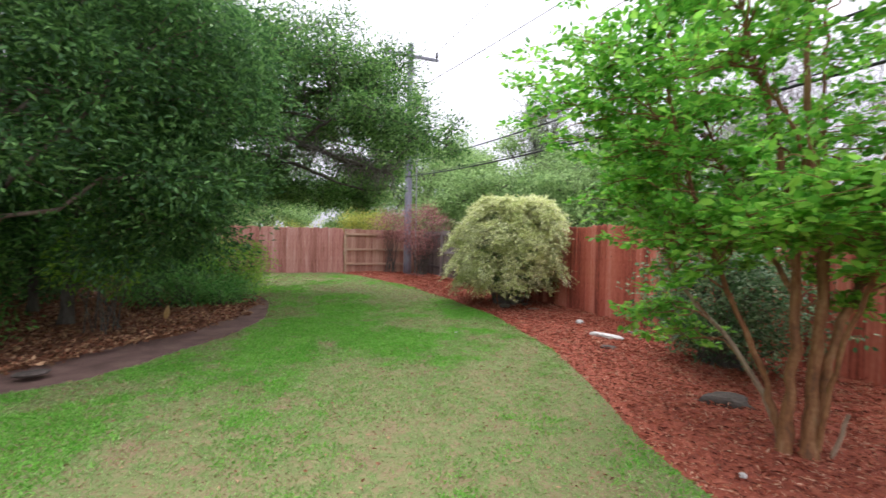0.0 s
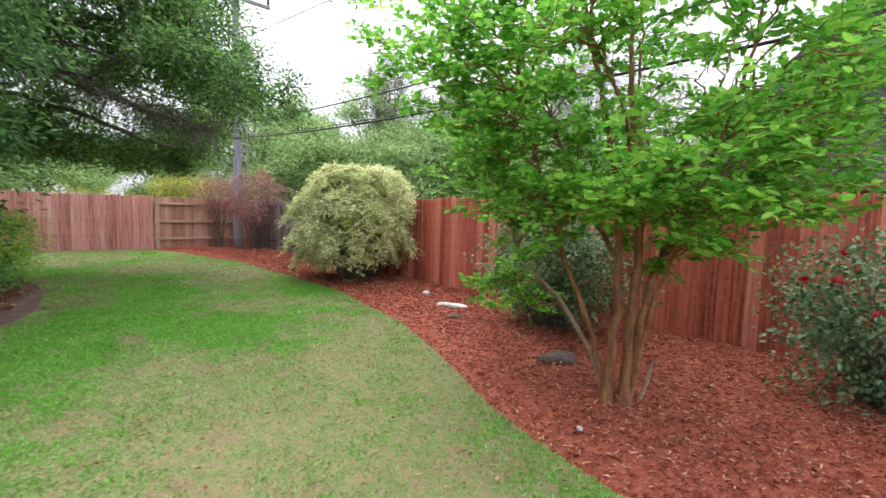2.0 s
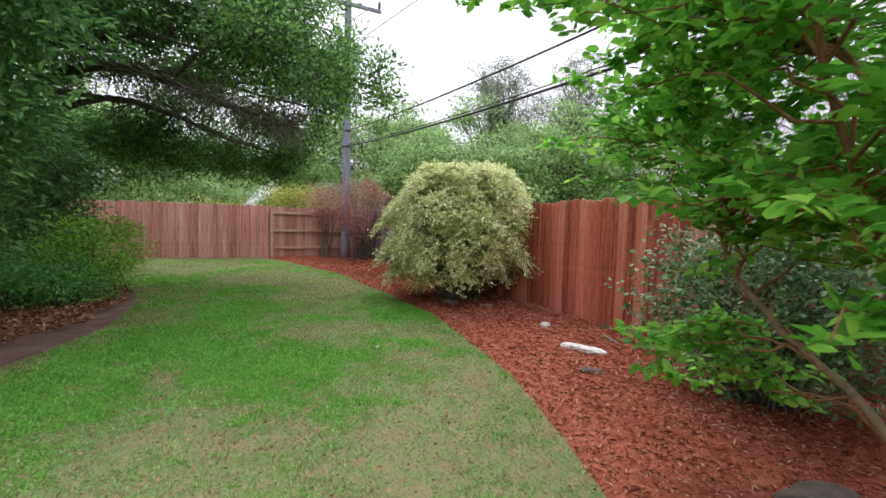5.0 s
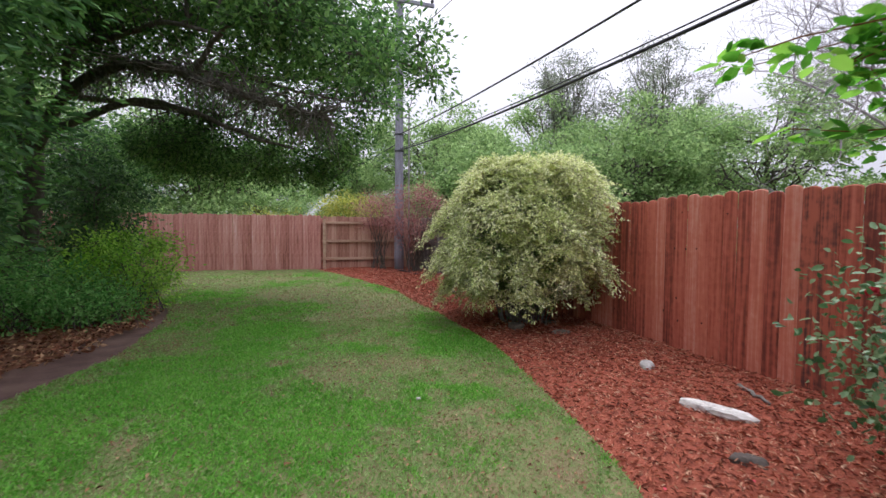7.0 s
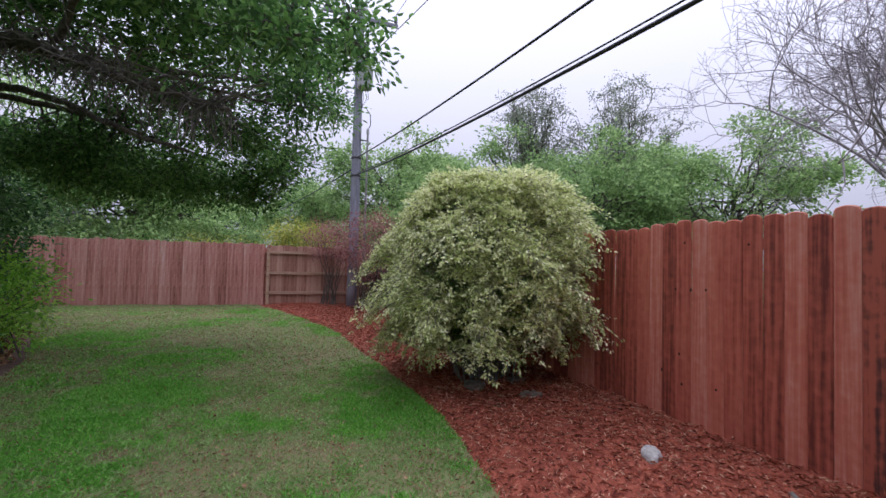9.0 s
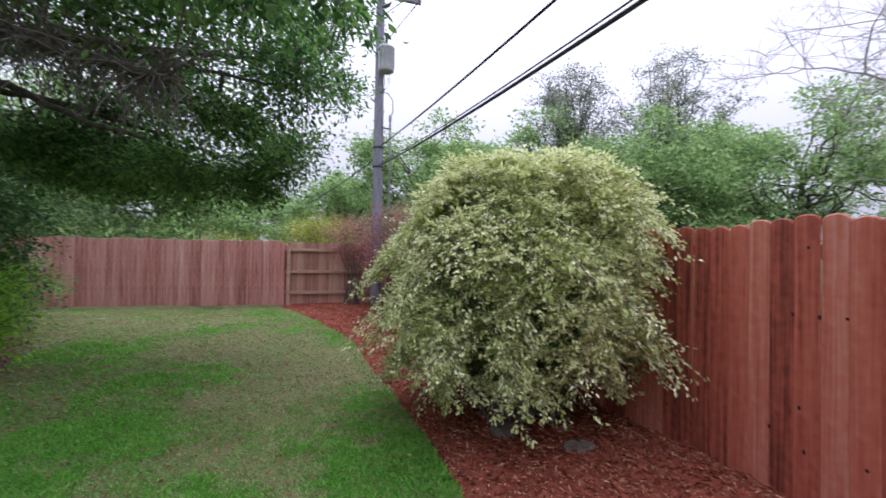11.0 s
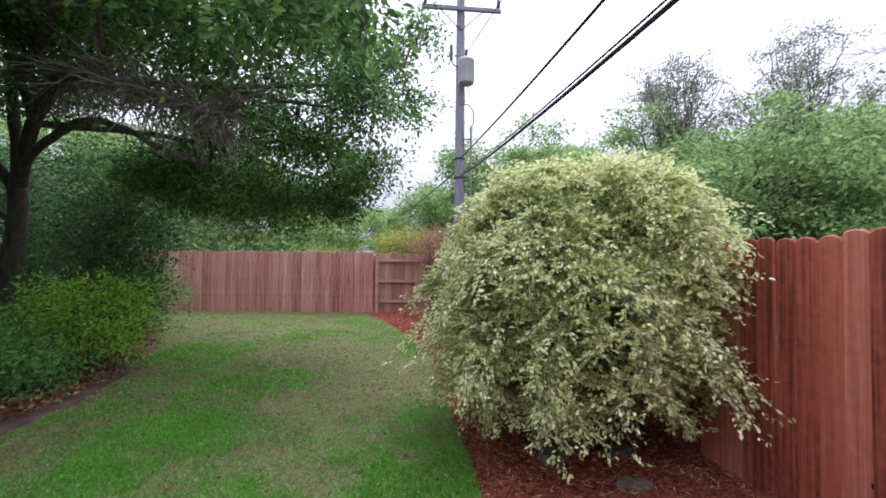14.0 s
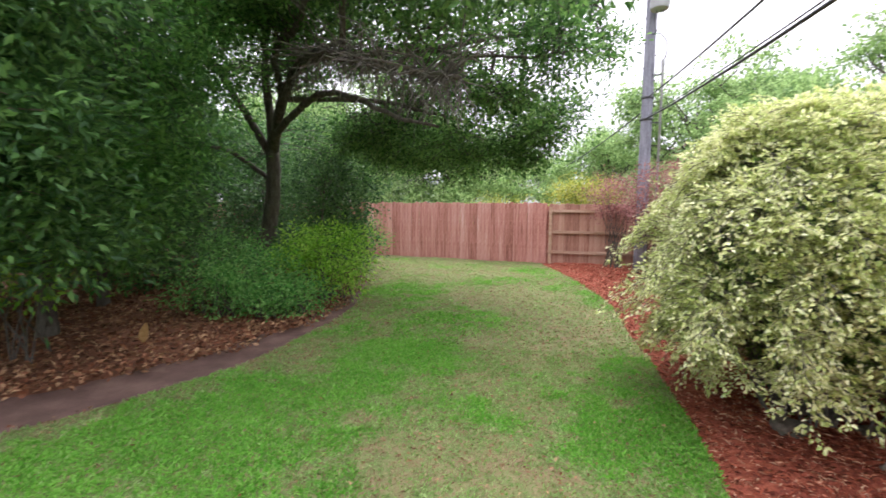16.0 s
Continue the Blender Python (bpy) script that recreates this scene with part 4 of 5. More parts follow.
        spray(a, z - 0.05, w * f, 0.26 + 0.20 * rng.random() + 0.06 * high, 0.08 + 0.05 * high + 0.06 * rng.random(), 0.05 + 0.14 * rng.random() - 0.05 * high, 18)
    for i in range(70):
        # the flat top
        a = rng.random() * 2 * np.pi
        spray(a, 2.12 + 0.10 * rng.random(), 0.5 * rng.random() ** 0.7, 0.25 + 0.2 * rng.random(), 0.12, 0.05 + 0.1 * rng.random(), 13)
    for i in range(130):
        # long shoots that stand out of the outline
        a = rng.random() * 2 * np.pi
        z = 0.7 + 1.5 * rng.random()
        spray(a, z, skin(a, z) * 0.8, 0.40 + 0.22 * rng.random(), 0.13, 0.20, 12)
    limit = lambda q: np.minimum(q[:, 0], np.where(q[:, 2] < 1.85, 0.98, 3))
    for l, r in canes:
        l[:, 0] = limit(l)
        l[:, 2] = np.maximum(l[:, 2], 0.0)
    tagged(tubes("branchwork", canes, M_TWIG, root, 5), kind="stuff")
    tagged(tubes("fine_branchwork", twigs, M_TWIG, root, 3), kind="stuff")
    P = np.concatenate(P)
    P[:, 0] = limit(P)
    keep = P[:, 2] > 0.08
    leaves("outer_foliage", P[keep], np.concatenate(W)[keep], np.concatenate(S)[keep], M_CREAM, root, 0.56, 0.25, 0.8, "cream-edged pale green leaves", True)
    leaves("inner_foliage", np.concatenate(inner_P), np.concatenate(inner_W), np.concatenate(inner_S), M_INNER, root, 0.5, 0.2, 0.8, "plain green inner leaves, colour darkened for shade")


variegated_shrub()


# ---- crape myrtle: several smooth stems, bright leaves ----
def crape_myrtle():
    global rng
    rng = np.random.default_rng(91)
    foot = np.array([2.72, 1.60, 0.0])
    root = thing("crape_myrtle", "multi-stemmed crape myrtle with smooth tan bark and bright green leaves", "tree", tuple(foot))
    # x runs along the bed's depth; the long limb leans towards the fence and back along it
    shapes = [([(0.03, -0.05, 0), (0.07, -0.05, 0.7), (0.10, -0.06, 1.5), (0.02, 0.02, 2.3), (0.15, 0.15, 3.6)], 0.048, 0.014),
              ([(-0.06, 0.06, 0), (-0.05, 0.03, 0.7), (0.0, 0.06, 1.5), (-0.1, 0.2, 2.4), (-0.35, 0.35, 3.5)], 0.042, 0.012),
              ([(0.09, -0.08, 0.25), (0.16, -0.12, 0.9), (0.38, -0.32, 1.6), (0.80, -0.70, 2.25), (1.3, -1.15, 2.85)], 0.034, 0.014),
              ([(0.02, 0.10, 0), (-0.06, 0.22, 0.55), (-0.22, 0.42, 1.2), (-0.35, 0.6, 1.9), (-0.5, 0.8, 2.9)], 0.027, 0.010),
              ([(0.10, 0.02, 0), (0.22, 0.02, 0.8), (0.42, 0.10, 1.7), (0.62, 0.25, 2.6), (0.7, 0.3, 3.6)], 0.024, 0.010),
              ([(0.42, 0.10, 1.7), (0.75, -0.1, 2.2), (1.1, -0.25, 2.7), (1.4, -0.3, 3.4)], 0.018, 0.008),
              ([(0.04, -0.10, 0.1), (0.0, -0.22, 0.8), (0.05, -0.45, 1.6), (0.1, -0.7, 2.5), (0.2, -0.8, 3.4)], 0.019, 0.009),
              ([(-0.02, 0.08, 1.2), (0.1, 0.5, 1.8), (0.25, 0.9, 2.4), (0.35, 1.2, 3.1)], 0.020, 0.008),
              ([(0.05, 0.0, 1.9), (-0.4, -0.1, 2.3), (-0.75, 0.0, 2.7)], 0.016, 0.007)]
    stems = []
    for pts, r0, r1 in shapes:
        l = flow(pts, 6 * len(pts))
        l[2:-1] += rng.normal(size=(len(l) - 3, 3)) * 0.008
        rad = np.linspace(r0, r1, len(l)) * (1 + 0.07 * rng.normal(size=len(l)))
        if pts[0][2] == 0:
            rad[:3] *= (1.5, 1.25, 1.1)
        tubes("stem", [(l, rad)], M_CRAPE, root, 10)
        stems.append(l)
    # the low crooked stem that leans out over the bed
    l = flow([(0.02, 0.12, 0.0), (0.08, 0.28, 0.33), (0.11, 0.62, 0.72), (0.13, 0.95, 0.98), (0.08, 1.18, 1.28), (0.12, 1.22, 1.55)], 20)
    l[1:-1] += rng.normal(size=(18, 3)) * 0.006
    tubes("stem", [(l, np.linspace(0.024, 0.012, 20))], M_PALEBARK, root, 8, "pale crooked low stem")
    stems.append(l)
    # old cut stubs at the foot
    for dx, dy, h in ((0.20, -0.14, 0.34),):
        l = bend((dx * 0.8, dy * 0.8, 0), (dx * 1.2, dy * 1.2, h), 0, 0.006, 6)
        tubes("stub", [(l, np.linspace(0.017, 0.013, 6))], M_PALEBARK, root, 8, "grey cut stem stub")
    wood = np.concatenate([s[len(s) // 3:] for s in stems])
    pads = [(-0.06, 1.36, 0.74, 0.15)] * 2 + [(0.1, 1.3, 0.6, 0.2), (0.15, 1.3, 0.85, 0.18), (0.2, 1.2, 0.55, 0.16), (0.28, -0.18, 1.05, 0.14), (0.35, -0.3, 1.25, 0.2), (0.1, -0.4, 1.35, 0.2), (-0.15, 1.1, 1.45, 0.2)]
    for i in range(215):
        a = 2 * np.pi * (i * 0.618 + 0.1 * rng.random())
        z = 1.45 + 2.7 * rng.random() ** 1.35
        reach = float(np.interp(z, [1.4, 1.8, 2.3, 3.0, 3.6, 4.2], [1.05, 1.45, 1.7, 1.6, 1.3, 0.8]))
        rr = reach * rng.random() ** 0.45
        pads.append((0.15 + rr * math.cos(a), 0.05 + rr * math.sin(a), z + 0.1 * rng.random(), 0.20 + 0.14 * rng.random()))
    for i in range(16):
        # the leafy end over the long limb
        t = rng.random()
        pads.append((0.6 + 0.9 * t + rng.normal() * 0.2, -0.5 - 0.8 * t + rng.normal() * 0.2, 2.0 + 0.9 * t + rng.normal() * 0.15, 0.25))
    for i in range(38):
        pads.append((0.15 + rng.normal() * 0.35, 1.45 + rng.normal() * 0.32, 2.3 + rng.normal() * 0.32, 0.24))
    for i in range(17):
        a = 2 * np.pi * rng.random()
        rr = 0.35 + 0.85 * rng.random()
        pads.append((0.1 + rr * math.cos(a), 0.05 + rr * math.sin(a), 1.2 + 0.45 * rng.random(), 0.2))
    for i in range(10):
        pads.append((-0.7 + rng.normal() * 0.35, 1.5 + rng.normal() * 0.35, 2.9 + rng.normal() * 0.4, 0.24))
    twigs, P, W, S = [], [], [], []
    for px, py, pz, pr in pads:
        q = np.array([px, py, pz])
        near = wood[np.argsort(np.linalg.norm((wood - q) * [1, 1, 1.6] + [0, 0, 0.3], axis=1))[rng.integers(0, 3)]]
        tw = bend(near, q, 0.10, 0.03, 8)
        twigs.append((tw, np.linspace(0.009, 0.003, 8)))
        d = unit(q - near)
        for k in range(5):
            # leafy side shoots fan out of the twig's end
            s0 = tw[rng.integers(4, 8)]
            e = s0 + (d * 0.6 + rng.normal(size=3) * np.array([0.8, 0.8, 0.30])) * pr
            twigs.append((bend(s0, e, 0.02, 0.01, 4), [0.0035, 0.003, 0.0025, 0.002]))
            m = 30
            v = rng.random((m, 1)) ** 0.8
            P.append(s0 + (e - s0) * v * 1.1 + rng.normal(size=(m, 3)) * np.array([0.035, 0.035, 0.02]))
            W.append(unit(e - s0) * 0.5 + rng.normal(size=(m, 3)) * np.array([0.7, 0.7, 0.3]))
            S.append(0.070 * (0.6 + 0.65 * rng.random(m)))
    tagged(tubes("branchwork", twigs, M_CRAPE, root, 5), kind="stuff")
    leaves("crown", np.concatenate(P), np.concatenate(W), np.concatenate(S), M_CRAPELEAF, root, 0.55, 0.15, 0.9, "bright fresh green leaves", True)


crape_myrtle()


# ---- rose bushes ----
def rose_bush(label, c, r, n, seed, flowers):
    root = shrub("rose_bush", label, c, r, n, 34, M_ROSELEAF, 0.05, seed, 0.12, M_BARK, "rose bush", 0.6, True, 0.12, 0.35)
    foot = np.array([c[0], c[1], 0.0])
    for f in flowers:
        q = np.array(f) - foot
        m = 26
        d = unit(rng.normal(size=(m, 3)))
        d[:, 2] = np.abs(d[:, 2])
        leaves("flower", q + d * 0.012, d + rng.normal(size=(m, 3)) * 0.3, np.full(m, 0.038), M_PETAL, root, 0.9, 0.5, 0.2, "red rose flower")
    return root


rose_bush("dark green rose bush with a red flower by the fence", (4.35, 3.35, 0.85), (0.72, 0.95, 0.75), 300, 101, [(3.87, 3.98, 1.10), (3.95, 3.6, 0.72), (4.2, 2.7, 1.5)])
rose_bush("dark green rose bush with several small red flowers", (4.35, 0.15, 0.72), (0.75, 0.75, 0.72), 190, 102, [(3.85, 0.45, 1.05), (4.05, 0.2, 1.25), (3.75, 0.2, 0.85), (4.2, 0.7, 1.0), (4.4, 0.5, 1.25)])


# ---- stones and odd things ----
def stone(name, label, at, size, turn, material, seed, category="rock", sink=0.25):
    bm = bmesh.new()
    bmesh.ops.create_icosphere(bm, subdivisions=3, radius=0.5)
    off = Vector((seed * 3.7, seed * 1.9, 0))
    for v in bm.verts:
        n = noise.noise(v.co * 2.2 + off) * 0.36 + noise.noise(v.co * 6 + off) * 0.14
        v.co = v.co * (1 + n)
        v.co.z = max(-0.33, min(0.34 + 0.05 * n, v.co.z))
    bmesh.ops.scale(bm, vec=size, verts=bm.verts)
    for f in bm.faces:
        f.smooth = seed % 2 == 0
    ob = tagged(part(name, bm, material), label, category)
    ob.matrix_world = pose(at[0], at[1], 0.03 + size[2] * (0.33 - sink), 0, 0, turn)
    return ob


stone("limestone_rock", "long white limestone rock lying on red mulch", (4.07, 5.0), (0.50, 0.16, 0.14), -68, M_LIME, 3)
stone("grey_rock", "small pale grey rock on red mulch", (4.42, 6.03), (0.24, 0.13, 0.15), 50, M_PALEROCK, 9, sink=0.3)
stone("dark_rock", "small dark wet rock on red mulch", (3.57, 4.38), (0.22, 0.13, 0.13), -40, M_DARKROCK, 6)
stone("flat_rock", "flat grey rock slab at the foot of a crape myrtle", (3.15, 2.42), (0.42, 0.26, 0.22), -35, M_DARKROCK, 5)
stone("grey_rock", "grey rock sunk in mulch before the shrub", (4.48, 7.6), (0.30, 0.22, 0.07), 20, M_MOSSROCK, 15)
stone("grey_rock", "grey rock under the variegated shrub", (4.05, 8.05), (0.30, 0.24, 0.18), 60, M_MOSSROCK, 11, sink=0.32)
stone("grey_rock", "grey rock under the variegated shrub", (4.62, 8.1), (0.26, 0.2, 0.14), 10, M_MOSSROCK, 13, sink=0.32)
stone("grey_rock", "low rock at the edge of the leaf litter", (-3.0, 5.4), (0.3, 0.2, 0.07), 15, M_DARKROCK, 14)
stone("pebble", "tiny white pebble on mulch", (2.06, 1.54), (0.05, 0.04, 0.04), 15, M_LIME, 16)
stone("pebble", "tiny white pebble on the lawn", (2.0, 6.0), (0.04, 0.03, 0.025), 15, M_LIME, 18)

rng = np.random.default_rng(12)
st = tubes("fallen_stick", [(bend((4.76, 5.32, 0.055), (4.60, 4.95, 0.05), 0.0, 0.008, 8), np.linspace(0.022, 0.012, 8))], M_TWIG, None, 7)
tagged(st, "short grey fallen stick on mulch", "stick")
st = tubes("black_hose", [(bend((4.3, 16.9, 0.06), (4.75, 15.3, 0.05), 0.02, 0.03, 10), [0.02] * 10)], M_WIRE, None, 7)
tagged(st, "short black pipe lying on mulch by the pole", "pipe")
bm = bmesh.new()
for i in range(9):
    a = i / 8
    for s in (-1, 1):
        bm.verts.new((s * 0.05 * math.sin(math.pi * (0.15 + 0.8 * a)), 0.04 * a * a, 0.23 * a))
bm.verts.ensure_lookup_table()
for i in range(8):
    bm.faces.new((bm.verts[2 * i], bm.verts[2 * i + 1], bm.verts[2 * i + 3], bm.verts[2 * i + 2]))
bmesh.ops.solidify(bm, geom=bm.faces[:], thickness=0.006)
husk = tagged(part("dry_husk", bm, M_PAPER), "curled yellow dry husk standing in leaf litter", "husk")
husk.matrix_world = pose(-2.4, 8.5, 0.02, 8, 12, 35)


# ---- beyond the fences ----
def house(label, x0, x1, y0, y1, eave, ridge, wall_m, along_y=True, hip=3.0, windows=()):
    root = thing("house", label, "house", (x0, y0, 0))
    lx, ly = x1 - x0, y1 - y0
    bm = bmesh.new()
    box(bm, lx / 2, ly / 2, eave / 2, lx - 1.0, ly - 1.0, eave)
    part("wall", bm, wall_m, root)
    bm = bmesh.new()
    if along_y:
        r = [(lx / 2, hip, ridge), (lx / 2, ly - hip, ridge)]
        c = [(0, 0), (lx, 0), (lx, ly), (0, ly)]
        faces = [(0, 1, 4), (1, 2, 5, 4), (2, 3, 5), (3, 0, 4, 5)]
    else:
        r = [(hip, ly / 2, ridge), (lx - hip, ly / 2, ridge)]
        c = [(0, 0), (lx, 0), (lx, ly), (0, ly)]
        faces = [(0, 1, 5, 4), (1, 2, 5), (2, 3, 4, 5), (3, 0, 4)]
    vs = [bm.verts.new((x, y, eave)) for x, y in c] + [bm.verts.new(p) for p in r]
    for f in faces:
        bm.faces.new([vs[i] for i in f])
    bmesh.ops.solidify(bm, geom=bm.faces[:], thickness=0.15)
    part("roof", bm, M_SHINGLE, root, "dark asphalt shingle roof")
    for (cx, cy, sx, sy) in ((lx / 2, 0, lx, 0.05), (lx / 2, ly, lx, 0.05), (0, ly / 2, 0.05, ly), (lx, ly / 2, 0.05, ly)):
        bm = bmesh.new()
        box(bm, cx, cy, eave - 0.1, sx + 0.02, sy, 0.2)
        part("fascia", bm, M_TRIM if wall_m is M_SIDING else M_BRICK, root)
    for (wx, wy, w, h, z) in windows:
        bm = bmesh.new()
        box(bm, wx, wy, z, w, 0.06, h)
        win = part("window", bm, M_TRIM, root)
        bm = bmesh.new()
        box(bm, wx, wy - 0.035, z, w - 0.14, 0.02, h - 0.14)
        part("pane", bm, M_GLASS, win)
    return root


house("neighbour house with a dark shingle roof beyond the fence", 11.0, 21.0, -9.0, 5.0, 2.35, 7.6, M_BRICK, True, 3.2)
house("pale house beyond the far fence under trees", -17.0, -6.0, 33.0, 42.0, 2.7, 4.8, M_SIDING, False, 3.0, [(3.0, 0.47, 1.4, 1.2, 1.7), (7.0, 0.47, 1.8, 1.2, 1.7)])
house("low house with a grey roof beyond the back fence", 13.5, 25.0, 27.0, 37.0, 2.6, 4.6, M_SIDING, False, 3.0, [(3.0, 0.47, 1.4, 1.2, 1.7)])


def far_tree(x, y, h, s, seed, name="elm_tree", label="hazy green tree beyond the fence"):
    """A broad soft crown of many small tufts in uneven layers."""
    r = random.Random(seed)
    blobs = []
    for k in range(int(26 * s) + 8):
        a = r.uniform(0, 6.28)
        d = r.uniform(0.0, 1.0) ** 0.6 * 2.9 * s
        z = h * r.uniform(0.36, 0.97) * (1 - 0.035 * (d / s) ** 2)
        q = r.uniform(0.45, 0.95) * s
        blobs.append(((x + d * math.cos(a), y + d * math.sin(a), z), (q, q, q * 0.45), 17))
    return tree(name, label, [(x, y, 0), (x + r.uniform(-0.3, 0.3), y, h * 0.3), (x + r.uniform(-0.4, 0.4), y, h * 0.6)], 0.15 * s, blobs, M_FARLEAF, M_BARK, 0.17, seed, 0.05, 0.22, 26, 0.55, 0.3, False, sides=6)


def fan_tree(x, y, h, s, seed, label="sparse grey-green tree top above the others"):
    """A thin upright crown: limbs that fan out and carry loose tufts to their tips."""
    global rng
    rng = np.random.default_rng(seed)
    root = thing("thin_tree", label, "tree", (x, y, 0))
    limbs, twigs, P, W, S = [], [], [], [], []
    tubes("trunk", [(bend((0, 0, 0), (0.1, 0, h * 0.5), 0, 0.04, 8), np.linspace(0.16, 0.10, 8))], M_BARK, root, 8)
    for i in range(30):
        a = rng.random() * 2 * np.pi
        out = s * (0.3 + 1.7 * rng.random())
        b = np.array([0.1, 0, h * (0.35 + 0.15 * rng.random())])
        e = np.array([out * math.cos(a), out * math.sin(a), h * (1.0 - 0.10 * (out / s) ** 1.3) * (0.90 + 0.12 * rng.random())])
        l = bend(b, e, 0.15, 0.10, 11)
        limbs.append((l, np.linspace(0.05, 0.012, 11)))
        for k in range(13):
            j = rng.integers(3, 11)
            q = l[j] + rng.normal(size=3) * np.array([0.5, 0.5, 0.25]) + [0, 0, 0.35 * rng.random()]
            tw = bend(l[j], q, 0.05, 0.04, 5)
            twigs.append((tw, np.linspace(0.014, 0.008, 5)))
            m = 26
            v = rng.random((m, 1))
            P.append(tw[1] + (q - tw[1]) * v * 1.1 + rng.normal(size=(m, 3)) * 0.13)
            W.append(rng.normal(size=(m, 3)) + [0, 0, 0.5])
            S.append(0.14 * (0.6 + 0.6 * rng.random(m)))
    tagged(tubes("limb_fan", limbs, M_BARK, root, 5), kind="stuff")
    tagged(tubes("branchwork", twigs, M_BARK, root, 3), kind="stuff")
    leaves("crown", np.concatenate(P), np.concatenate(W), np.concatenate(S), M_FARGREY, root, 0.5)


far_tree(8.3, 25.0, 8.6, 1.15, 201)
far_tree(13.6, 22.5, 8.2, 1.5, 202)
far_tree(17.3, 20.0, 8.0, 1.5, 203)
far_tree(21.5, 16.5, 8.2, 1.4, 204)
far_tree(11.2, 27.0, 7.6, 1.3, 205)
far_tree(25.0, 26.0, 10.5, 1.8, 206)
far_tree(10.6, 21.8, 6.6, 1.25, 216)
far_tree(15.6, 19.4, 6.6, 1.35, 217)
fan_tree(15.4, 23.5, 11.6, 1.3, 207)
fan_tree(19.8, 21.2, 11.8, 1.5, 208)
far_tree(5.2, 30.0, 6.0, 1.1, 209)
far_tree(-2.6, 27.0, 7.0, 1.3, 210)
far_tree(-7.5, 26.0, 8.5, 1.5, 211)
far_tree(-13.0, 25.5, 9.0, 1.6, 212)
far_tree(-18.0, 19.0, 9.0, 1.6, 213)
far_tree(-1.0, 40.0, 6.5, 1.6, 214)
far_tree(30.0, 9.0, 9.0, 1.7, 215)


for i, (x, y, h, s) in enumerate([(7.2, 21.5, 3.4, 1.5), (10.0, 19.5, 3.2, 1.6), (12.5, 17.5, 3.0, 1.5), (15.5, 15.0, 3.0, 1.6), (18.5, 12.0, 3.2, 1.6), (-1.5, 23.5, 2.9, 1.4), (-5.0, 23.5, 3.2, 1.5), (-9.0, 23.0, 3.4, 1.6), (-13.5, 22.5, 3.6, 1.6), (6.0, 26.0, 3.4, 1.6)]):
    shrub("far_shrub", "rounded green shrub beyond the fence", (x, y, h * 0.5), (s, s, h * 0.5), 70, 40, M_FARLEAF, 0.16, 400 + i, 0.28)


def bare_tree(x, y, h, seed):
    """A leafless tree: limbs that fork five times."""
    r = np.random.default_rng(seed)
    root = thing("bare_tree", "leafless grey tree with fine branches beyond the fence", "tree", (x, y, 0))
    lines = []

    def grow(p, d, length, rad, level):
        k = 6
        pts = [np.array(p)]
        for i in range(k):
            d = unit(d + r.normal(size=3) * 0.16 + np.array([0, 0, 0.05]))
            pts.append(pts[-1] + d * length / k)
        lines.append((np.array(pts), np.linspace(rad, rad * 0.55, k + 1)))
        if level == 0:
            return
        for i in range(4 if level > 1 else 5):
            j = r.integers(2, k + 1)
            dd = unit(d + r.normal(size=3) * 0.75)
            grow(pts[j], dd, length * (0.55 + 0.2 * r.random()), max(0.0045, rad * 0.52), level - 1)
    grow((0, 0, 0), np.array([0, 0, 1.0]), h * 0.42, 0.11, 0)
    top = lines[0][0][-1]
    for i in range(9):
        a = i * 0.7
        grow(top, unit(np.array([math.cos(a), math.sin(a), 0.75])), h * 0.36, 0.036, 4)
    tubes("trunk", lines[:1], M_BARE, root, 8)
    tagged(tubes("branchwork", lines[1:], M_BARE, root, 4), kind="stuff")


bare_tree(14.2, 9.0, 8.5, 301)


# ---- loose ground cover: grass, chips and fallen leaves ----
def stuff(ob, label, category):
    return tagged(ob, label, category, kind="stuff")


rng = np.random.default_rng(500)


def lawn_points(n, y0, y1, p=1.0):
    y = y0 + (y1 - y0) * rng.random(n) ** p
    a, b = edge_left(y), edge_right(y)
    x = a + (b - a) * rng.random(n)
    keep = x > -6
    return x[keep], y[keep]


def vnoise(x, y, scale, seed):
    """Smooth value noise, 0 to 1."""
    g = np.random.default_rng(seed).random((64, 64))
    u, v = np.asarray(x) * scale, np.asarray(y) * scale
    i, j = np.floor(u).astype(int), np.floor(v).astype(int)
    fu, fv = u - i, v - j
    fu, fv = fu * fu * (3 - 2 * fu), fv * fv * (3 - 2 * fv)
    a, b, c, d = g[i % 64, j % 64], g[(i + 1) % 64, j % 64], g[i % 64, (j + 1) % 64], g[(i + 1) % 64, (j + 1) % 64]
    return (a * (1 - fu) + b * fu) * (1 - fv) + (c * (1 - fu) + d * fu) * fv


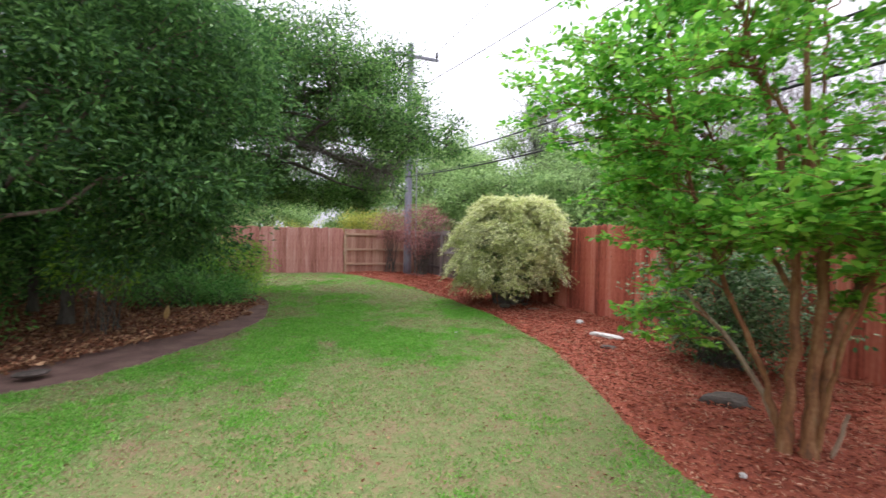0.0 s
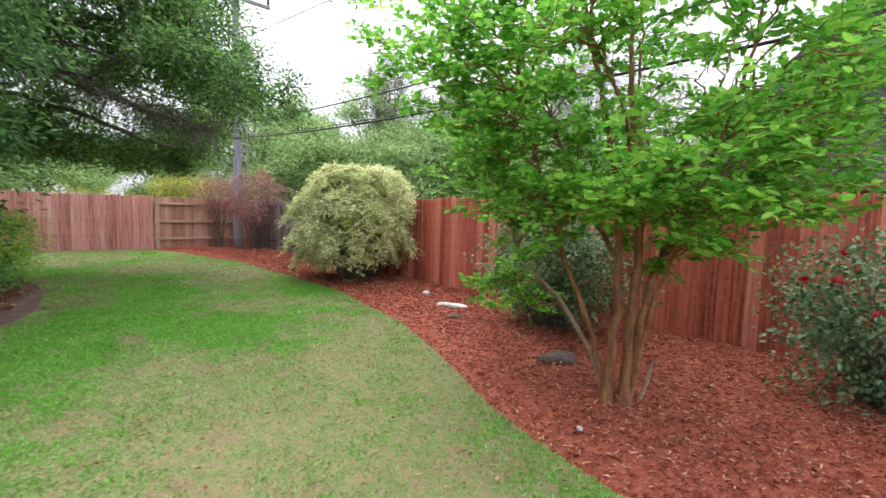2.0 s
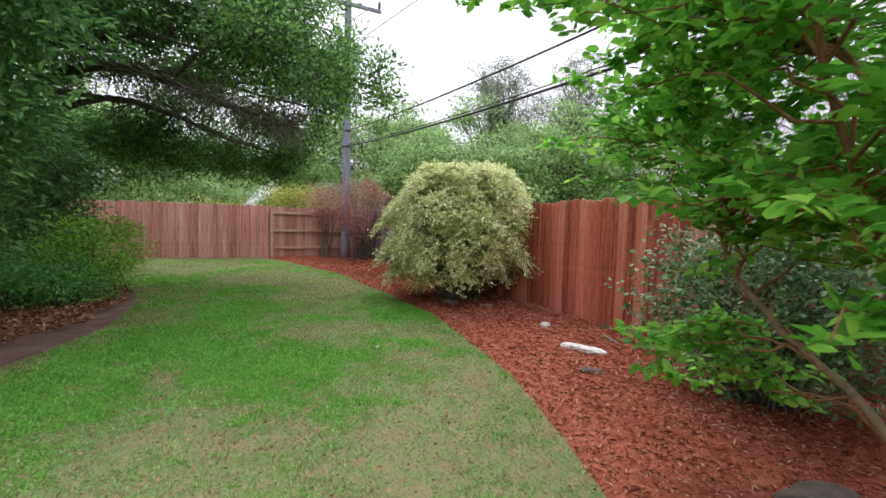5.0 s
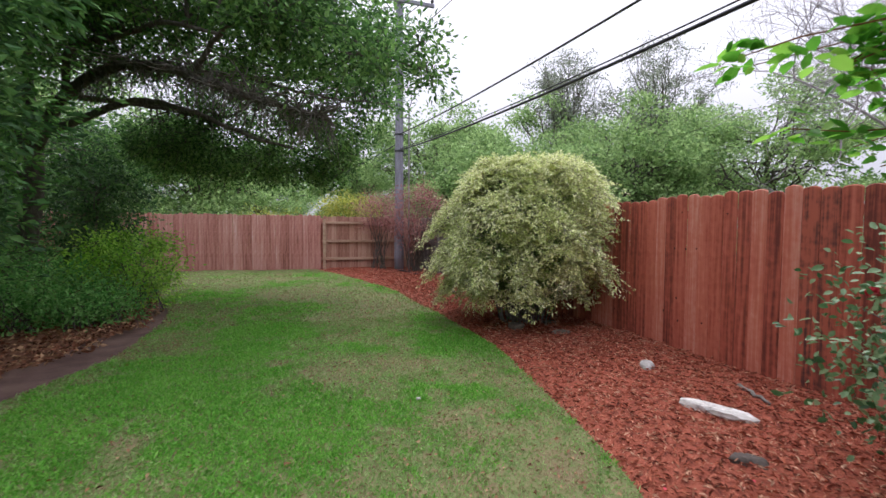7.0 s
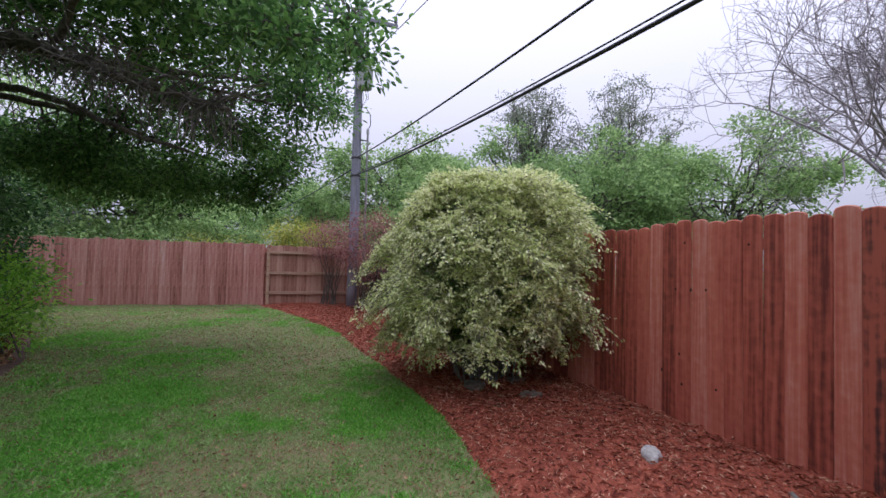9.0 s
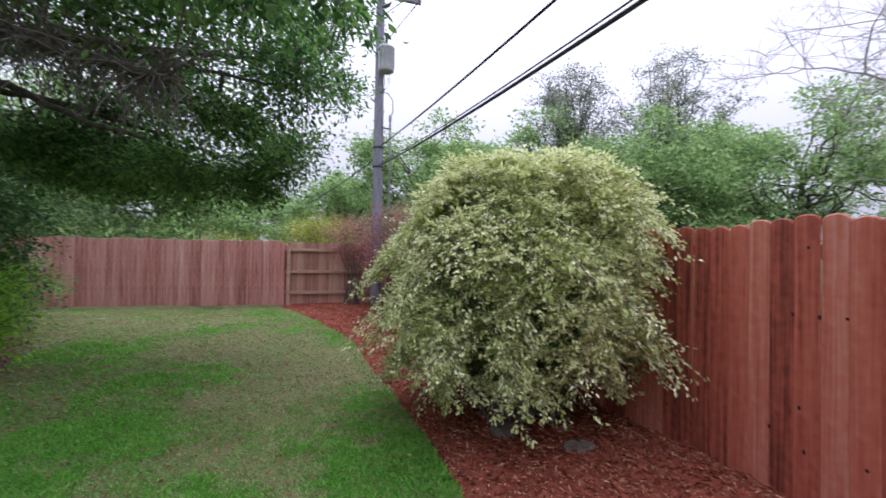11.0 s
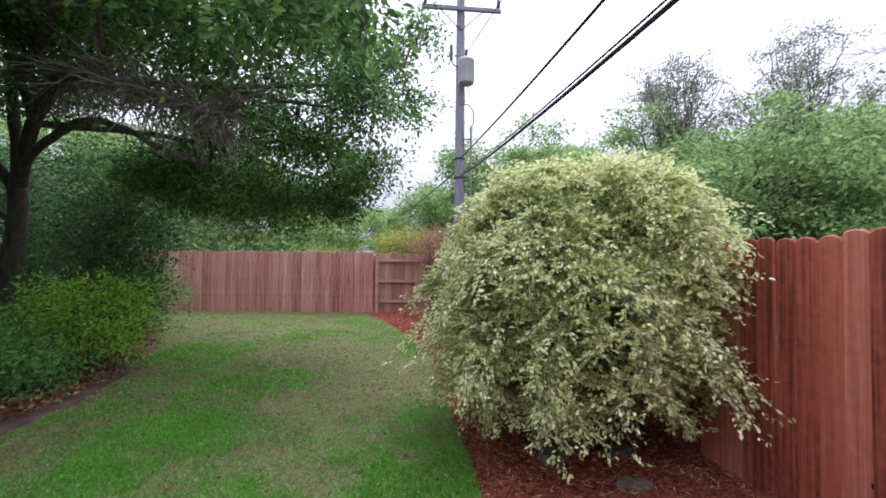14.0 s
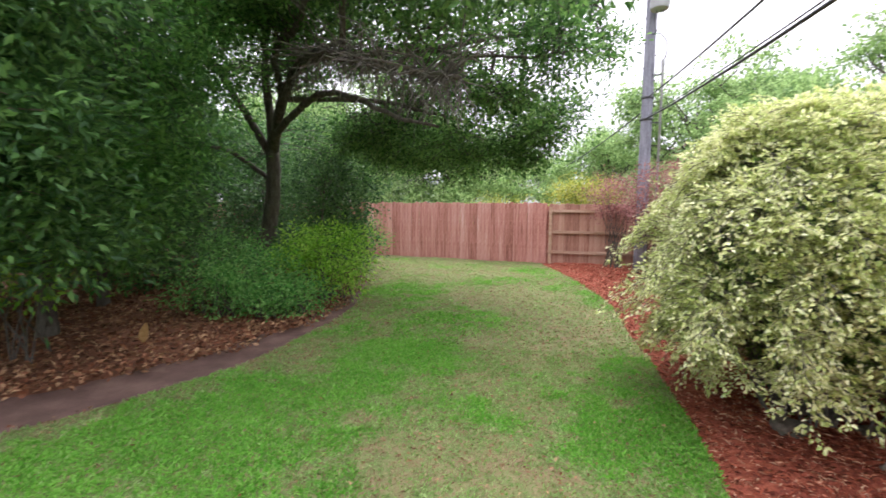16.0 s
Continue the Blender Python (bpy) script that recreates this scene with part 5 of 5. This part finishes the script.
def green(x, y):
    """Where the lawn is lush (1) or thin (0)."""
    v = vnoise(x, y, 0.5, 1) * 0.26 + vnoise(x, y, 1.3, 2) * 0.34 + vnoise(x, y, 3.4, 3) * 0.22 + vnoise(x, y, 9.5, 4) * 0.20
    lush = np.exp(-(((x - 0.4) / 1.1) ** 2 + ((y - 9.0) / 2.0) ** 2)) * 0.55 + np.exp(-(((x - 3.0) / 0.55) ** 2 + ((y - 7.4) / 1.0) ** 2)) * 0.5 + np.exp(-(((x + 0.6) / 1.3) ** 2 + ((y - 6.2) / 1.6) ** 2)) * 0.4
    thin = np.exp(-(((x - 2.4) / 0.9) ** 2 + ((y - 10.2) / 2.0) ** 2)) * 0.75 + np.exp(-(((x - 1.5) / 0.7) ** 2 + ((y - 7.0) / 1.1) ** 2)) * 0.35 + np.exp(-(((x + 0.1) / 1.7) ** 2 + ((y - 2.5) / 1.1) ** 2)) * 0.28 + np.clip((y - 13) / 3, 0, 1) * 0.35 + np.exp(-(((x - 0.6 - 0.25 * (y - 11.5)) / 1.8) ** 2 + ((y - 12.2) / 0.9) ** 2)) * 0.45 + (vnoise(x, y, 2.3, 9) > 0.80) * 0.5
    return np.clip((v - 0.51) * 3.4 + 0.56 + lush - thin, 0.0, 1)


for lo, hi, n, hgt, wid in ((-1.5, 3.0, 190000, 0.030, 0.0042), (3.0, 6.0, 150000, 0.032, 0.0044), (6.0, 9.5, 150000, 0.034, 0.005), (9.5, 18.4, 110000, 0.040, 0.008)):
    x, y = lawn_points(n, lo, hi)
    g = green(x, y)
    keep = rng.random(len(x)) < 0.55 + 0.45 * g
    x, y, g = x[keep], y[keep], g[keep]
    m = len(x)
    way = np.stack([rng.normal(size=m) * 0.75, rng.normal(size=m) * 0.75, np.full(m, 0.55)], 1)
    pos = np.stack([x, y, swell(x, y) - 0.004], 1)
    size = hgt * (0.55 + 0.8 * rng.random(m)) * (0.8 + 0.35 * g)
    dry = rng.random(m) > 0.50 + 0.46 * g
    rich = ~dry & (rng.random(m) < np.clip((g - 0.45) * 1.7, 0.06, 0.92))
    pale = ~dry & ~rich
    for pick, material, label in ((rich, M_LUSH, "short lush green lawn grass"), (pale, M_BLADE, "short pale green lawn grass"), (dry, M_STRAW, "dry straw-coloured lawn grass")):
        flat = np.array([1, 1, 0.4 if material is M_STRAW else 1.0])
        stuff(leaves("grass", pos[pick], way[pick] * flat, size[pick], material, None, wid / hgt * 1.6, 0.2, 0.3), label, "grass")

n = 120000
y = -1.5 + 19.3 * rng.random(n) ** 1.25
a = edge_right(y)
x = a + (5.28 - a) * rng.random(n)
lift = np.array([float(mulch_lift(np.array([q]), w, e, 5.6)[0]) for q, w, e in zip(x, y, a)])
way = np.stack([rng.normal(size=n), rng.normal(size=n), rng.normal(size=n) * 0.28], 1)
pos = np.stack([x, y, swell(x, y) + lift + 0.006 + 0.008 * rng.random(n)], 1)
stuff(leaves("mulch_chips", pos, way, 0.018 + 0.045 * rng.random(n) ** 2, M_CHIP, None, 0.22, 0.3, 0.9), "shredded red bark mulch chips", "mulch")

n = 26000
y = 2.0 + 14 * rng.random(n)
b = litter_edge(y)
x = b + 0.35 * rng.random(n) - 6.5 * rng.random(n) ** 1.4
way = np.stack([rng.normal(size=n), rng.normal(size=n), rng.normal(size=n) * 0.3], 1)
stuff(leaves("fallen_leaves", np.stack([x, y, 0.03 + 0.015 * rng.random(n)], 1), way, 0.04 + 0.05 * rng.random(n), M_DEADLEAF, None, 0.5, 0.4, 0.8), "dry brown fallen leaves", "leaves")
x, y = lawn_points(11000, -0.5, 17)
keep = rng.random(len(x)) < 0.12 + 0.88 * (1 - green(x, y)) ** 1.5
x, y = x[keep], y[keep]
way = np.stack([rng.normal(size=len(x)), rng.normal(size=len(x)), rng.normal(size=len(x)) * 0.2], 1)
stuff(leaves("fallen_leaves", np.stack([x, y, np.full(len(x), 0.022)], 1), way, 0.014 + 0.026 * rng.random(len(x)), M_DEADLEAF, None, 0.5, 0.4, 0.8), "few dry leaves scattered on the lawn", "leaves")

rng = np.random.default_rng(640)
n = 30
x = np.where(rng.random(n) < 0.5, rng.normal(3.3, 0.35, n), rng.normal(3.5, 0.25, n))
y = np.where(rng.random(n) < 0.5, rng.normal(0.2, 0.5, n), rng.normal(3.7, 0.4, n))
way = np.stack([rng.normal(size=n), rng.normal(size=n), rng.normal(size=n) * 0.2], 1)
stuff(leaves("fallen_petals", np.stack([x, y, np.full(n, 0.062)], 1), way, np.full(n, 0.022), M_PETAL, None, 0.8, 0.3, 0.9), "fallen red rose petals on mulch", "petals")
